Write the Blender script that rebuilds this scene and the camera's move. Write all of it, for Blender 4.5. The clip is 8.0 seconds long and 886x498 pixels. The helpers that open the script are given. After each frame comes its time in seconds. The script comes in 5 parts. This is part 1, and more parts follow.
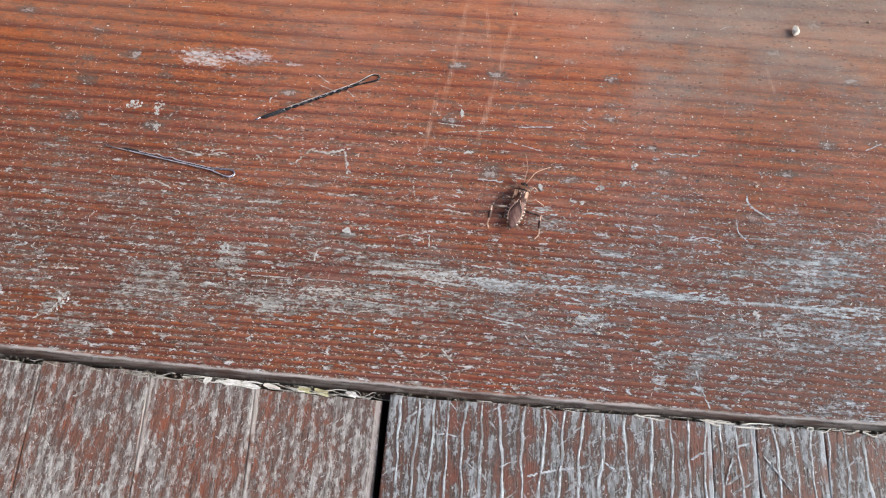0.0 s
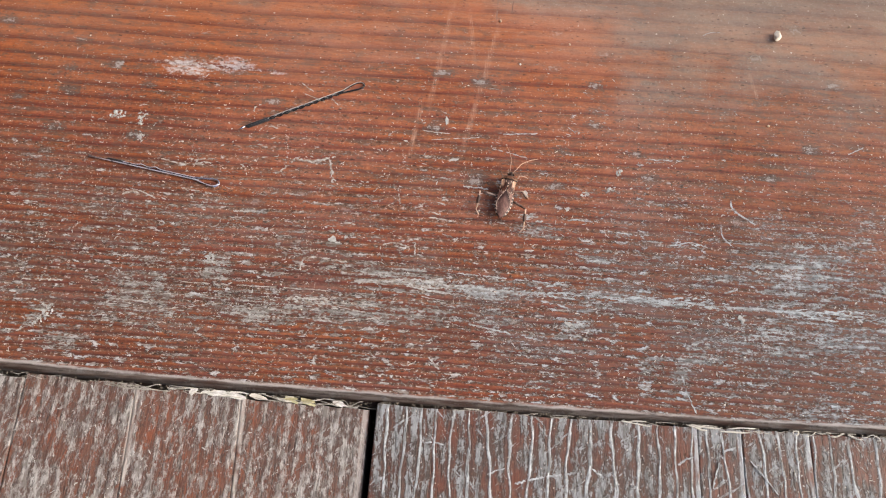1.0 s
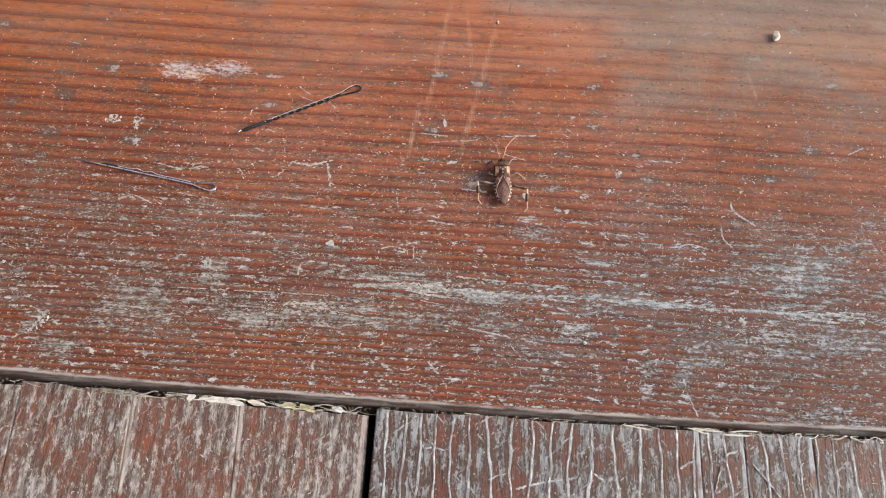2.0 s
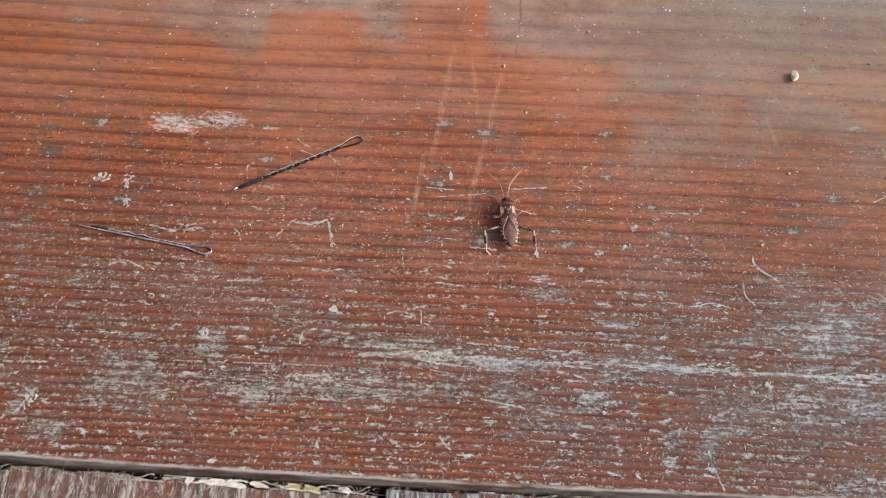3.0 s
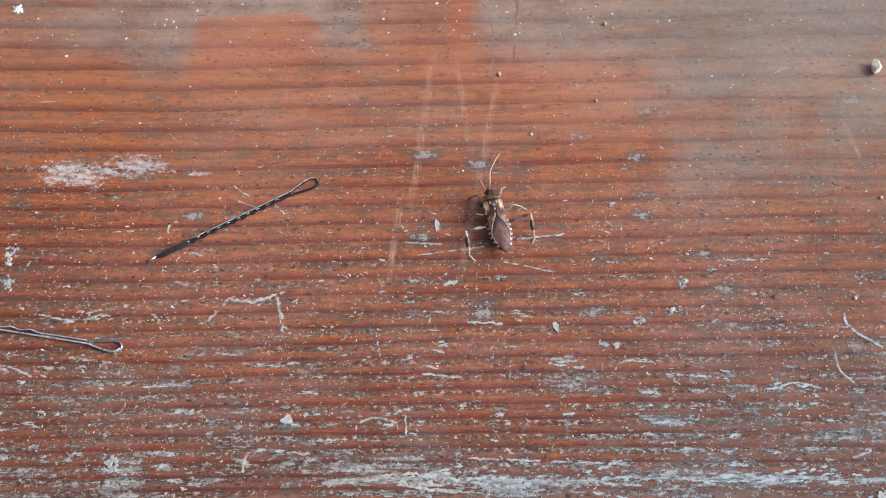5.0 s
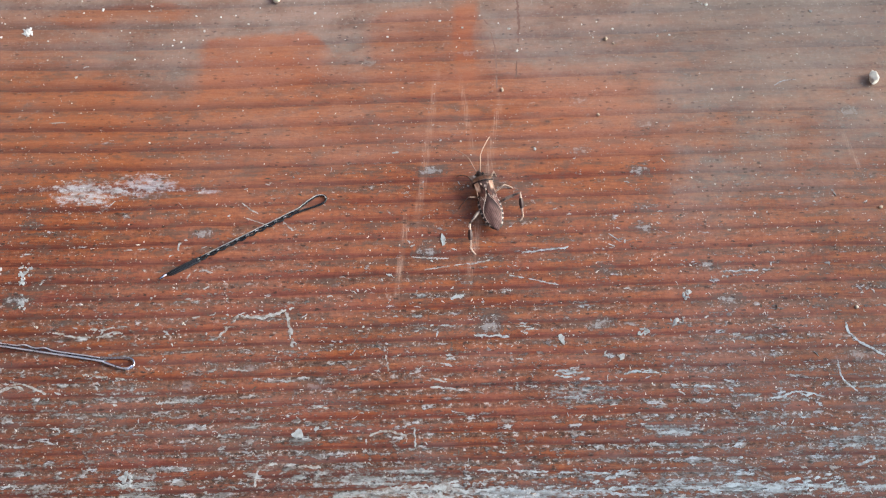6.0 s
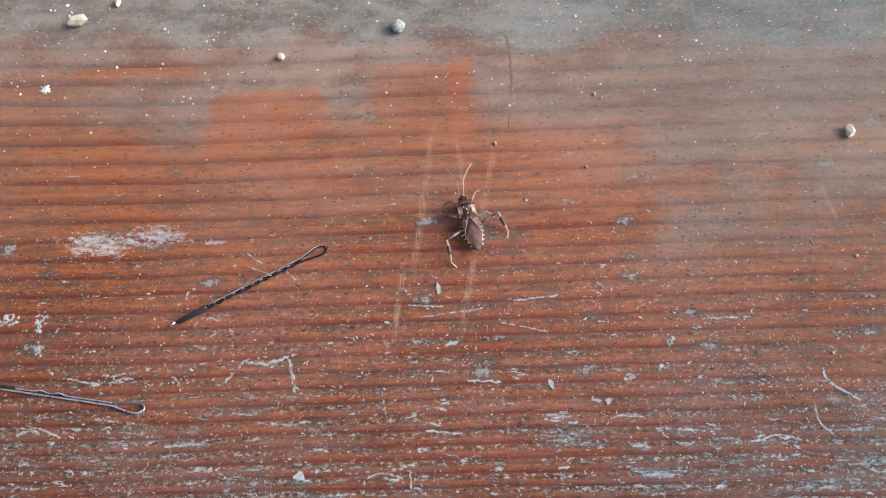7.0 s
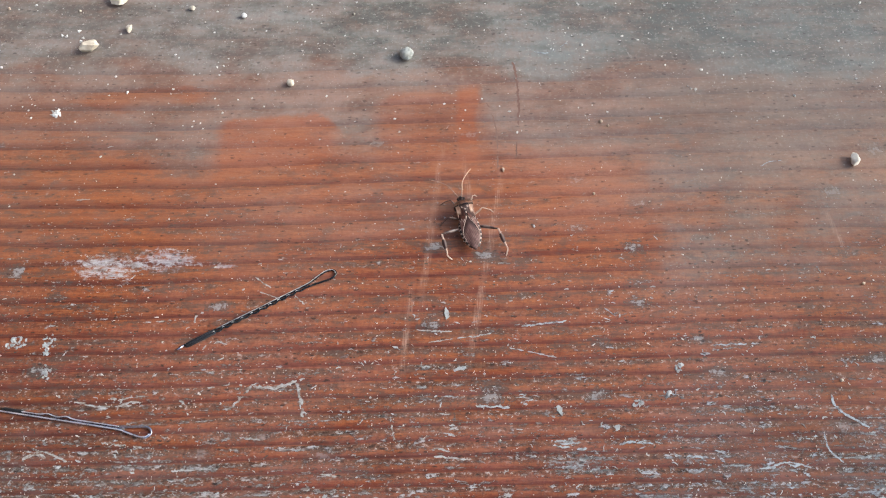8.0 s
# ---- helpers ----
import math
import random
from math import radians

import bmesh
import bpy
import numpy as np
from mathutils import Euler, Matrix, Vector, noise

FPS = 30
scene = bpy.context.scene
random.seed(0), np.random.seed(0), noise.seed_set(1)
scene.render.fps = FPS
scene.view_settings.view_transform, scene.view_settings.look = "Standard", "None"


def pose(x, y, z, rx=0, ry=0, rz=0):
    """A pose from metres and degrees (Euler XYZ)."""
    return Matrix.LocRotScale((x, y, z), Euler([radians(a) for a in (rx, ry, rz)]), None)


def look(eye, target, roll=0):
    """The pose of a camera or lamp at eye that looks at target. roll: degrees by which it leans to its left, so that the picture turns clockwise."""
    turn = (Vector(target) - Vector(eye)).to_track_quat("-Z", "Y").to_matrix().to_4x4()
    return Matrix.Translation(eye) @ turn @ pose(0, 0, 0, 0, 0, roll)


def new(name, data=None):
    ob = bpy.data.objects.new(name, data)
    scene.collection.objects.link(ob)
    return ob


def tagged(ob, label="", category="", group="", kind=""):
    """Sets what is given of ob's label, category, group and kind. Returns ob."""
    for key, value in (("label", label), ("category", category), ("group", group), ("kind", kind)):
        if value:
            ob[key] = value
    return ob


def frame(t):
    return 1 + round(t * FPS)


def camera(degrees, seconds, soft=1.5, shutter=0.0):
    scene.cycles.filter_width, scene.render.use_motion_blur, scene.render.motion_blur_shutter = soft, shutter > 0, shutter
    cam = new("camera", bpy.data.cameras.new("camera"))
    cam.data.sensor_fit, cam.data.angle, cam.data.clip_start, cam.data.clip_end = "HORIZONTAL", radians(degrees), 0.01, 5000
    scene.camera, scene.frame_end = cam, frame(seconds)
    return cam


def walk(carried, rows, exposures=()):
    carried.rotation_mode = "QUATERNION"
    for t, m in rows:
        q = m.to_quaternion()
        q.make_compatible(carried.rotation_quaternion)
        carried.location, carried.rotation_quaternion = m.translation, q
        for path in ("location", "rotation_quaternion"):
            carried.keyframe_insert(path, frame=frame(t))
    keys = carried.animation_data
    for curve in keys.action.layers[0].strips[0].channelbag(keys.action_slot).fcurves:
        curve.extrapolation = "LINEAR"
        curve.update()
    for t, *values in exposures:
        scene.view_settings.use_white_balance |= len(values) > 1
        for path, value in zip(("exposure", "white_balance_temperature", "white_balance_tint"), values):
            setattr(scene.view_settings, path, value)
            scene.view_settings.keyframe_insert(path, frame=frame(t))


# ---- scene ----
PATH = [
    (0.0, (0.03644, -0.20406, 0.27589), (0.0319, -0.07218, 0.0), 3.074),
    (0.5, (0.03647, -0.20455, 0.27731), (0.03337, -0.07087, 0.0), 3.399),
    (0.7, (0.03805, -0.20342, 0.2767), (0.03537, -0.0693, 0.0), 3.449),
    (1.0, (0.03729, -0.20269, 0.27663), (0.03675, -0.06865, 0.0), 4.087),
    (1.2, (0.03723, -0.20256, 0.27609), (0.03765, -0.06837, 0.0), 4.369),
    (2.3, (0.03572, -0.1981, 0.27513), (0.03625, -0.06475, 0.0), 3.996),
    (2.5, (0.03378, -0.19218, 0.27656), (0.0348, -0.05909, 0.0), 4.093),
    (2.7, (0.03243, -0.18566, 0.27793), (0.03354, -0.05208, 0.0), 4.008),
    (3.0, (0.03075, -0.17356, 0.27133), (0.0329, -0.04322, 0.0), 3.865),
    (3.2, (0.03111, -0.16449, 0.26572), (0.03299, -0.03622, 0.0), 3.401),
    (3.5, (0.03019, -0.14973, 0.25101), (0.03234, -0.02882, 0.0), 3.152),
    (3.7, (0.03385, -0.14095, 0.24509), (0.03561, -0.02503, 0.0), 2.591),
    (4.0, (0.03784, -0.13151, 0.2252), (0.03887, -0.02561, 0.0), 1.809),
    (4.2, (0.03826, -0.12293, 0.21524), (0.03969, -0.02285, 0.0), 1.737),
    (4.5, (0.03273, -0.12013, 0.20679), (0.03423, -0.02459, 0.0), 1.445),
    (4.7, (0.03498, -0.11955, 0.21017), (0.03615, -0.02237, 0.0), 0.97),
    (5.8, (0.03537, -0.12068, 0.21531), (0.03603, -0.01795, 0.0), -0.319),
    (6.0, (0.03434, -0.11978, 0.21702), (0.03444, -0.01607, 0.0), -0.695),
    (6.2, (0.03582, -0.11756, 0.2225), (0.03534, -0.01086, 0.0), -1.099),
    (6.5, (0.03746, -0.12013, 0.22756), (0.03695, -0.00631, 0.0), -1.091),
    (6.7, (0.0381, -0.12037, 0.22894), (0.03761, -0.0046, 0.0), -1.14),
    (7.0, (0.03777, -0.11854, 0.23124), (0.03603, 1e-05, 0.0), -1.626),
    (7.2, (0.0326, -0.11734, 0.23115), (0.03144, 0.00623, 0.0), -1.365),
    (7.5, (0.03349, -0.11773, 0.23408), (0.03247, 0.01141, 0.0), -1.204),
    (7.7, (0.0338, -0.11929, 0.23254), (0.03318, 0.00999, 0.0), -0.943),
    (8.0, (0.03431, -0.11959, 0.23153), (0.03355, 0.00885, 0.0), -0.832),
]
cam = camera(55.0, 8.0, soft=1.15, shutter=0.25)
walk(cam, [(t, look(eye, target, roll)) for t, eye, target, roll in PATH],
     exposures=((0.0, 0.23, 6150, 6), (1.0, 0.21, 6800, 9), (2.5, 0.17, 6750, 8), (3.5, 0.08, 6700, 8), (4.0, 0.19, 6180, 4), (4.5, 0.21, 5900, 2), (6.5, 0.15, 5840, 2), (8.0, 0.09, 5920, 4)))

# ---- light: soft daylight that comes in low from the +x side ----
SUN_ELEVATION, SUN_AZIMUTH = 34.0, 6.0
sky = bpy.data.worlds.new("sky")
scene.world = sky
sky.use_nodes = True
sky_nodes = sky.node_tree.nodes
sky_tex = sky_nodes.new("ShaderNodeTexSky")
sky_tex.sky_type, sky_tex.sun_disc = "NISHITA", False
sky_tex.sun_elevation, sky_tex.sun_rotation = radians(SUN_ELEVATION), radians(90 - SUN_AZIMUTH)
sky_tex.air_density, sky_tex.dust_density = 1.0, 4.0
sky.node_tree.links.new(sky_tex.outputs[0], sky_nodes["Background"].inputs[0])
sky_nodes["Background"].inputs[1].default_value = 0.27
sun = new("sun", bpy.data.lights.new("sun", "SUN"))
sun.data.energy, sun.data.angle, sun.data.color = 2.1, radians(26), (1.0, 0.985, 0.97)
sun_way = Vector((math.cos(radians(SUN_AZIMUTH)) * math.cos(radians(SUN_ELEVATION)), math.sin(radians(SUN_AZIMUTH)) * math.cos(radians(SUN_ELEVATION)), math.sin(radians(SUN_ELEVATION))))
sun.matrix_world = look(sun_way * 3, (0, 0, 0))


# ---- node shorthand ----
class Ex:
    """A value in a node tree, with arithmetic."""

    def __init__(self, tree, socket):
        self.tree, self.socket = tree, socket

    def put(self, value, target):
        if isinstance(value, Ex):
            self.tree.links.new(value.socket, target)
        else:
            target.default_value = value

    def math(self, op, *others):
        node = self.tree.nodes.new("ShaderNodeMath")
        node.operation = op
        for value, target in zip((self, *others), node.inputs):
            self.put(value, target)
        return Ex(self.tree, node.outputs[0])

    def __add__(self, o): return self.math("ADD", o)
    def __sub__(self, o): return self.math("SUBTRACT", o)
    def __mul__(self, o): return self.math("MULTIPLY", o)
    def __truediv__(self, o): return self.math("DIVIDE", o)
    def __neg__(self): return self.math("MULTIPLY", -1.0)
    def __radd__(self, o): return self.math("ADD", o)
    def __rmul__(self, o): return self.math("MULTIPLY", o)
    def __rsub__(self, o): return (-self) + o
    def sin(self): return self.math("SINE")
    def abs(self): return self.math("ABSOLUTE")
    def max(self, o): return self.math("MAXIMUM", o)
    def min(self, o): return self.math("MINIMUM", o)
    def clamp(self): return self.math("MAXIMUM", 0.0).math("MINIMUM", 1.0)

    def step(self, low, high):
        """0 below low, 1 above high, smooth between."""
        node = self.tree.nodes.new("ShaderNodeMapRange")
        node.interpolation_type = "SMOOTHSTEP"
        flip = not isinstance(low, Ex) and not isinstance(high, Ex) and low > high
        if flip:
            low, high = high, low
        for value, target in zip((self, low, high), node.inputs):
            self.put(value, target)
        out = Ex(self.tree, node.outputs[0])
        return 1.0 - out if flip else out


class Shade:
    """A Principled material and the shorthand to wire it."""

    def __init__(self, name):
        self.mat = bpy.data.materials.new(name)
        self.mat.use_nodes = True
        self.tree = self.mat.node_tree
        self.bsdf = self.tree.nodes["Principled BSDF"]
        coord = self.tree.nodes.new("ShaderNodeTexCoord")
        split = self.tree.nodes.new("ShaderNodeSeparateXYZ")
        self.tree.links.new(coord.outputs["Object"], split.inputs[0])
        self.x, self.y, self.z = (Ex(self.tree, s) for s in split.outputs)

    def vec(self, x, y, z=0.0):
        node = self.tree.nodes.new("ShaderNodeCombineXYZ")
        for value, target in zip((x, y, z), node.inputs):
            self.x.put(value, target)
        return Ex(self.tree, node.outputs[0])

    def noise(self, x, y, z=0.0, detail=3.0, rough=0.55):
        node = self.tree.nodes.new("ShaderNodeTexNoise")
        node.inputs["Scale"].default_value, node.inputs["Detail"].default_value, node.inputs["Roughness"].default_value = 1.0, detail, rough
        self.tree.links.new(self.vec(x, y, z).socket, node.inputs["Vector"])
        return Ex(self.tree, node.outputs[0])

    def cells(self, x, y, z=0.0):
        """Voronoi: distance to the nearest point, and that point's random value."""
        node = self.tree.nodes.new("ShaderNodeTexVoronoi")
        node.inputs["Scale"].default_value = 1.0
        self.tree.links.new(self.vec(x, y, z).socket, node.inputs["Vector"])
        part_ = self.tree.nodes.new("ShaderNodeSeparateXYZ")
        self.tree.links.new(node.outputs["Color"], part_.inputs[0])
        return Ex(self.tree, node.outputs["Distance"]), Ex(self.tree, part_.outputs[0])

    def random(self):
        return Ex(self.tree, self.tree.nodes.new("ShaderNodeObjectInfo").outputs["Random"])

    def island(self):
        return Ex(self.tree, self.tree.nodes.new("ShaderNodeNewGeometry").outputs["Random Per Island"])

    def mix(self, factor, a, b):
        node = self.tree.nodes.new("ShaderNodeMix")
        node.data_type = "RGBA"
        self.x.put(factor, node.inputs[0])
        for value, target in ((a, node.inputs[6]), (b, node.inputs[7])):
            if isinstance(value, Ex):
                self.tree.links.new(value.socket, target)
            else:
                target.default_value = (*value, 1.0)
        return Ex(self.tree, node.outputs[2])

    def done(self, colour, rough=0.5, height=None, depth=0.001, strength=1.0, metal=0.0, coat=0.0, specular=0.5):
        if isinstance(colour, Ex):
            self.tree.links.new(colour.socket, self.bsdf.inputs["Base Color"])
        else:
            self.bsdf.inputs["Base Color"].default_value = (*colour, 1.0)
        self.x.put(rough, self.bsdf.inputs["Roughness"])
        self.bsdf.inputs["Metallic"].default_value = metal
        self.bsdf.inputs["Coat Weight"].default_value = coat
        self.bsdf.inputs["Specular IOR Level"].default_value = specular
        if height is not None:
            bump = self.tree.nodes.new("ShaderNodeBump")
            bump.inputs["Distance"].default_value, bump.inputs["Strength"].default_value = depth, strength
            self.tree.links.new(height.socket, bump.inputs["Height"])
            self.tree.links.new(bump.outputs[0], self.bsdf.inputs["Normal"])
        return self.mat


# ---- materials ----
EDGE_Y, EDGE_SLOPE, EDGE_BOW, MID_X = -0.1234, -0.002, 0.074, 0.035


def board_material():
    s = Shade("varnished_red_brown_board")
    x, y = s.x, s.y
    dx = x - MID_X
    bow = dx * dx
    w = y / (bow * 0.7 + 1.0)
    slow = s.noise(x * 7.0, y * 30.0, 2.0, 3.0)
    patchy = s.noise(x * 30.0, y * 70.0, 7.0, 4.0, 0.6)
    jag = s.noise(x * 130.0, y * 800.0, 5.0, 4.0, 0.65)
    fibre = s.noise(x * 120.0, y * 2400.0, 1.0, 3.0, 0.65)
    micro = s.noise(x * 900.0, y * 1500.0, 3.0, 3.0, 0.7)
    fleck = s.noise(x * 240.0, y * 950.0, 9.0, 4.0, 0.7)
    cross = s.noise(x * 900.0, y * 330.0, 15.0, 3.0, 0.65)
    belt = s.noise(x * 24.0, y * 40.0, 19.0, 3.0)
    dots = s.noise(x * 600.0, y * 800.0, 35.0, 4.0, 0.72)
    long = s.noise(x * 22.0, y * 420.0, 17.0, 3.0, 0.6)
    high = y.step(-0.03, 0.05)
    low = y.step(-0.015, -0.085)
    # growth rings: a dark late line at each whole number, closer together towards the nosing
    rings = w * (w * (w * -2628.0 + 533.8) - 158.9) + 3.96 + (x - 0.048).max(-0.10).min(0.09) * y.step(-0.12, -0.03) * 3.5
    rings = rings + (s.noise(x * 7.0, y * 40.0, 0.0, 2.0) - 0.5) * 0.30 + (s.noise(x * 38.0, y * 150.0, 4.0, 2.0) - 0.5) * 0.22 + (jag - 0.5) * 0.10
    u = rings.math("FRACT")
    ring = (rings * 6.2832).math("COSINE")
    early = u.step(0.02, 0.14) * u.step(0.62, 0.26)
    late = u.step(0.42, 0.92)
    rim_line = u.step(0.72, 0.98).max(u.step(0.14, 0.0)) * ((long + patchy - 0.5).step(0.36, 0.66) * 0.65 + 0.35)
    second = (u - 0.33).abs().step(0.13, 0.02) * (s.noise(x * 18.0, y * 260.0, 21.0, 3.0) + (cross - 0.5) * 0.2).step(0.46, 0.60)
    # varnished wood, the ribs' relief shading painted in with the grain:
    # orange ribs that redden to crimson and end in a thin dark line, dull brown between
    wood = s.mix((jag + patchy - 1.0 + 0.5).step(0.25, 0.75), (0.235, 0.056, 0.019), (0.415, 0.134, 0.037))
    wood = s.mix(late * 0.80, wood, s.mix(patchy.step(0.40, 0.62), (0.128, 0.026, 0.016), (0.150, 0.042, 0.035)))
    wood = s.mix(early * 0.62, wood, s.mix(fleck.step(0.40, 0.60), (0.195, 0.075, 0.042), (0.102, 0.038, 0.026)))
    wood = s.mix(second * 0.55, wood, (0.080, 0.026, 0.019))
    wood = s.mix(slow.step(0.44, 0.60) * (1.0 - late) * 0.45, wood, (0.40, 0.128, 0.040))
    # darker towards both ends: browner wood plus the falloff of sheen, painted in
    wood = s.mix((x + (belt - 0.5) * 0.1).step(0.05, 0.17) * 0.50, wood, (0.165, 0.068, 0.032))
    wood = s.mix((x + (belt - 0.5) * 0.05).step(-0.005, -0.09) * 0.78, wood, s.mix(late.max(second * 0.8), (0.275, 0.078, 0.022), (0.092, 0.024, 0.012)))
    crimson = s.noise(x * 60.0, y * 110.0, 39.0, 4.0, 0.65)
    wood = s.mix(crimson.step(0.48, 0.62) * (1.0 - high) * (late * 0.24 + 0.22), wood, (0.205, 0.050, 0.037))
    # mauve cast of the sheen, painted over the bands of the near half
    mauve = s.noise(x * 15.0, y * 22.0, 63.0, 3.0)
    wood = s.mix(mauve.step(0.47, 0.62) * y.step(0.01, -0.03) * 0.32, wood, s.mix(late, (0.235, 0.078, 0.066), (0.125, 0.034, 0.034)))
    wood = s.mix(long.step(0.50, 0.62) * 0.17, wood, (0.120, 0.030, 0.020))
    wood = s.mix(fleck.step(0.48, 0.58) * (0.48 - high * 0.18), wood, (0.090, 0.022, 0.015))
    wood = s.mix(fibre.step(0.50, 0.62) * 0.28, wood, (0.40, 0.17, 0.068))
    wood = s.mix(cross.step(0.48, 0.60) * (0.36 - high * 0.24), wood, (0.100, 0.027, 0.018))
    wood = s.mix(micro.step(0.54, 0.64) * low * 0.40, wood, (0.20, 0.13, 0.105))
    wood = s.mix(low * (patchy.step(0.38, 0.58) * 0.40 + 0.12), wood, s.mix(crimson.step(0.44, 0.56), (0.088, 0.036, 0.026), (0.120, 0.062, 0.056)))
    wood = s.mix((x + (belt - 0.5) * 0.08).step(0.045, 0.135) * low * 0.34, wood, (0.105, 0.060, 0.050))
    wood = s.mix(rim_line * (0.80 - high * 0.36) * (1.0 - y.step(0.020, 0.060) * 0.40), wood, (0.066, 0.019, 0.016))
    # grime packed in the soft wood in long drifts, speckled dark and pale
    cloud = s.noise(x * 46.0, y * 90.0, 11.0, 3.0) * 0.52 + s.noise(x * 230.0, y * 400.0, 12.0, 4.0, 0.68) * 0.48
    band = (early + (patchy - 0.5) * 1.1 + (cross - 0.5) * 0.5 + low * 0.10).step(0.25, 0.80)
    bed = early * y.step(0.005, -0.035) * (cloud + low * 0.03).step(0.40, 0.50)
    grime = band * (cloud + low * 0.062 - high * 0.052 - x.step(-0.055, -0.085) * y.step(-0.090, -0.070) * 0.030 + (dots - 0.5) * 0.18).step(0.485, 0.590)
    dirt = s.mix(dots.step(0.40, 0.50), (0.026, 0.016, 0.012), (0.118, 0.066, 0.044))
    # pale specks turn bluish towards +x, a painted reflection of the sky
    dirt = s.mix((dots + low * 0.030).step(0.572, 0.625), dirt, s.mix((x + (belt - 0.5) * 0.1).step(0.03, 0.12) * low, (0.42, 0.39, 0.365), (0.38, 0.40, 0.42)))
    wood = s.mix((grime * 0.86).max(bed * 0.62), wood, dirt)
    # grey chips of old varnish sit in that grime
    chip_value = s.noise(x * 170.0, y * 400.0, 33.0, 4.0, 0.72) + grime * 0.064 + low * 0.022 - high * 0.028 - y.step(-0.075, -0.020) * 0.026
    chip = chip_value.step(0.606, 0.655)
    # the chips' blue cast at +x is reflected sky put into the colour
    pale = s.mix(s.noise(x * 300.0, y * 500.0, 37.0, 3.0).step(0.40, 0.60), (0.25, 0.215, 0.195), s.mix((x + (belt - 0.5) * 0.1).step(0.03, 0.12), (0.50, 0.50, 0.505), (0.44, 0.49, 0.54)))
    wood = s.mix(chip_value.step(0.572, 0.606) * (low * 0.35 + 0.30), wood, (0.040, 0.026, 0.022))
    wood = s.mix(chip * 0.85, wood, pale)
    # soft dark mottling in the far half, ragged along the grain
    mottle = (s.noise(x * 110.0, y * 330.0, 81.0, 4.0, 0.70) + (dots - 0.5) * 0.22 + early * 0.045 - 0.02).step(0.515, 0.610) * y.step(-0.060, -0.030) * y.step(0.075, 0.045)
    wood = s.mix(mottle * (early * 0.30 + 0.30), wood, (0.090, 0.055, 0.042))
    # clots of grime, pale in the middle, scattered over the far half
    near3, chance3 = s.cells(x * 62.0 + (cross - 0.5) * 0.5, y * 118.0 + (jag - 0.5) * 0.6)
    clot = (near3 + (dots - 0.5) * 0.5 + (fleck - 0.5) * 0.7 + (1.0 - chance3) * 0.25).step(0.36, 0.20) * chance3.step(0.60, 0.66) * y.step(-0.075, -0.03) * y.step(0.068, 0.045)
    wood = s.mix(clot * 0.80, wood, s.mix((near3 + (dots - 0.5) * 0.8).step(0.17, 0.05), (0.060, 0.052, 0.047), (0.33, 0.325, 0.32)))
    # grey worn streaks along the grain
    drift = s.noise(x * 26.0, 3.0, 0.0, 2.0) - 0.5
    line = (y + 0.0830 + drift * 0.006).abs().step(0.0040, 0.0002) * x.step(-0.05, 0.01)
    line2 = (y + 0.0940 - drift * 0.010).abs().step(0.0070, 0.001) * x.step(0.075, 0.02) * x.step(-0.085, -0.06)
    corner = (x - y * 0.25).step(0.120, 0.205) * y.step(-0.025, -0.07)
    field = y.step(0.0, -0.075) * y.step(-0.124, -0.100)
    left = (x + 0.066).abs().step(0.026, 0.002) * (y + 0.092).abs().step(0.022, 0.004)
    scuffed = line * 0.0
    for cx, cy, rx, ry, lean in ((0.1225, -0.1060, 0.0040, 0.0105, 0.5), (0.1280, -0.1030, 0.0095, 0.0030, 0.0), (0.1100, -0.1065, 0.0040, 0.0045, 0.3), (-0.1000, -0.1045, 0.0030, 0.0060, 0.5), (-0.0900, -0.1135, 0.0090, 0.0045, 0.0), (-0.0420, -0.0840, 0.0060, 0.0070, 0.0),
                                 (0.0700, -0.0590, 0.0110, 0.0022, 0.0), (0.0920, -0.0682, 0.0070, 0.0018, 0.0), (-0.0160, -0.0980, 0.0220, 0.0045, 0.0), (0.0120, -0.0790, 0.0200, 0.0030, 0.0), (0.0850, -0.0960, 0.0070, 0.0040, 0.0)):
        scuffed = scuffed.max((((x - cx - (y - cy) * lean) / rx).math("POWER", 2.0) + ((y - cy) / ry).math("POWER", 2.0)).step(1.7, 0.1))
    hairline = (y + 0.0830 + drift * 0.006 + (jag - 0.5) * 0.0006).abs().step(0.0016, 0.0003) * x.step(-0.03, 0.01) * s.noise(x * 60.0, 5.0, 0.0, 3.0).step(0.34, 0.50)
    thick = (scuffed * 0.62).max(hairline * 0.62).max(line * 0.36).max(line2 * 0.44).max(corner * ((belt * 0.6 + patchy * 0.4).step(0.40, 0.56) * 0.34 + 0.20)).max(left * 0.38) + field * 0.24 + (belt - 0.5) * (y.step(-0.025, -0.075) * 0.95 + 0.35)
    value = s.noise(x * 48.0, y * 620.0, 23.0, 5.0, 0.70) * 0.40 + s.noise(x * 700.0, y * 1250.0, 27.0, 4.0, 0.74) * 0.34 + s.noise(x * 230.0 + y * 300.0, y * 420.0 - x * 200.0, 28.0, 4.0, 0.72) * 0.26 - ring * 0.006
    over = value + thick * 0.125
    streak = over.step(0.560, 0.640)
    rim = over.step(0.520, 0.580)
    haze = field * (s.noise(x * 50.0, y * 260.0, 29.0, 4.0, 0.65) + (belt - 0.5) * 0.6).step(0.46, 0.66)
    colour = s.mix(haze * 0.20, wood, s.mix((x + (belt - 0.5) * 0.1).step(0.02, 0.12), (0.215, 0.180, 0.160), (0.200, 0.195, 0.200)))
    # pinkish sky sheen painted into the colour in the middle of the board
    sheen = y.step(-0.085, -0.045) * y.step(0.020, -0.015) * x.step(-0.075, -0.035) * (mauve * 0.5 + crimson * 0.5).step(0.42, 0.58) * (dots.step(0.38, 0.58) * 0.6 + 0.4)
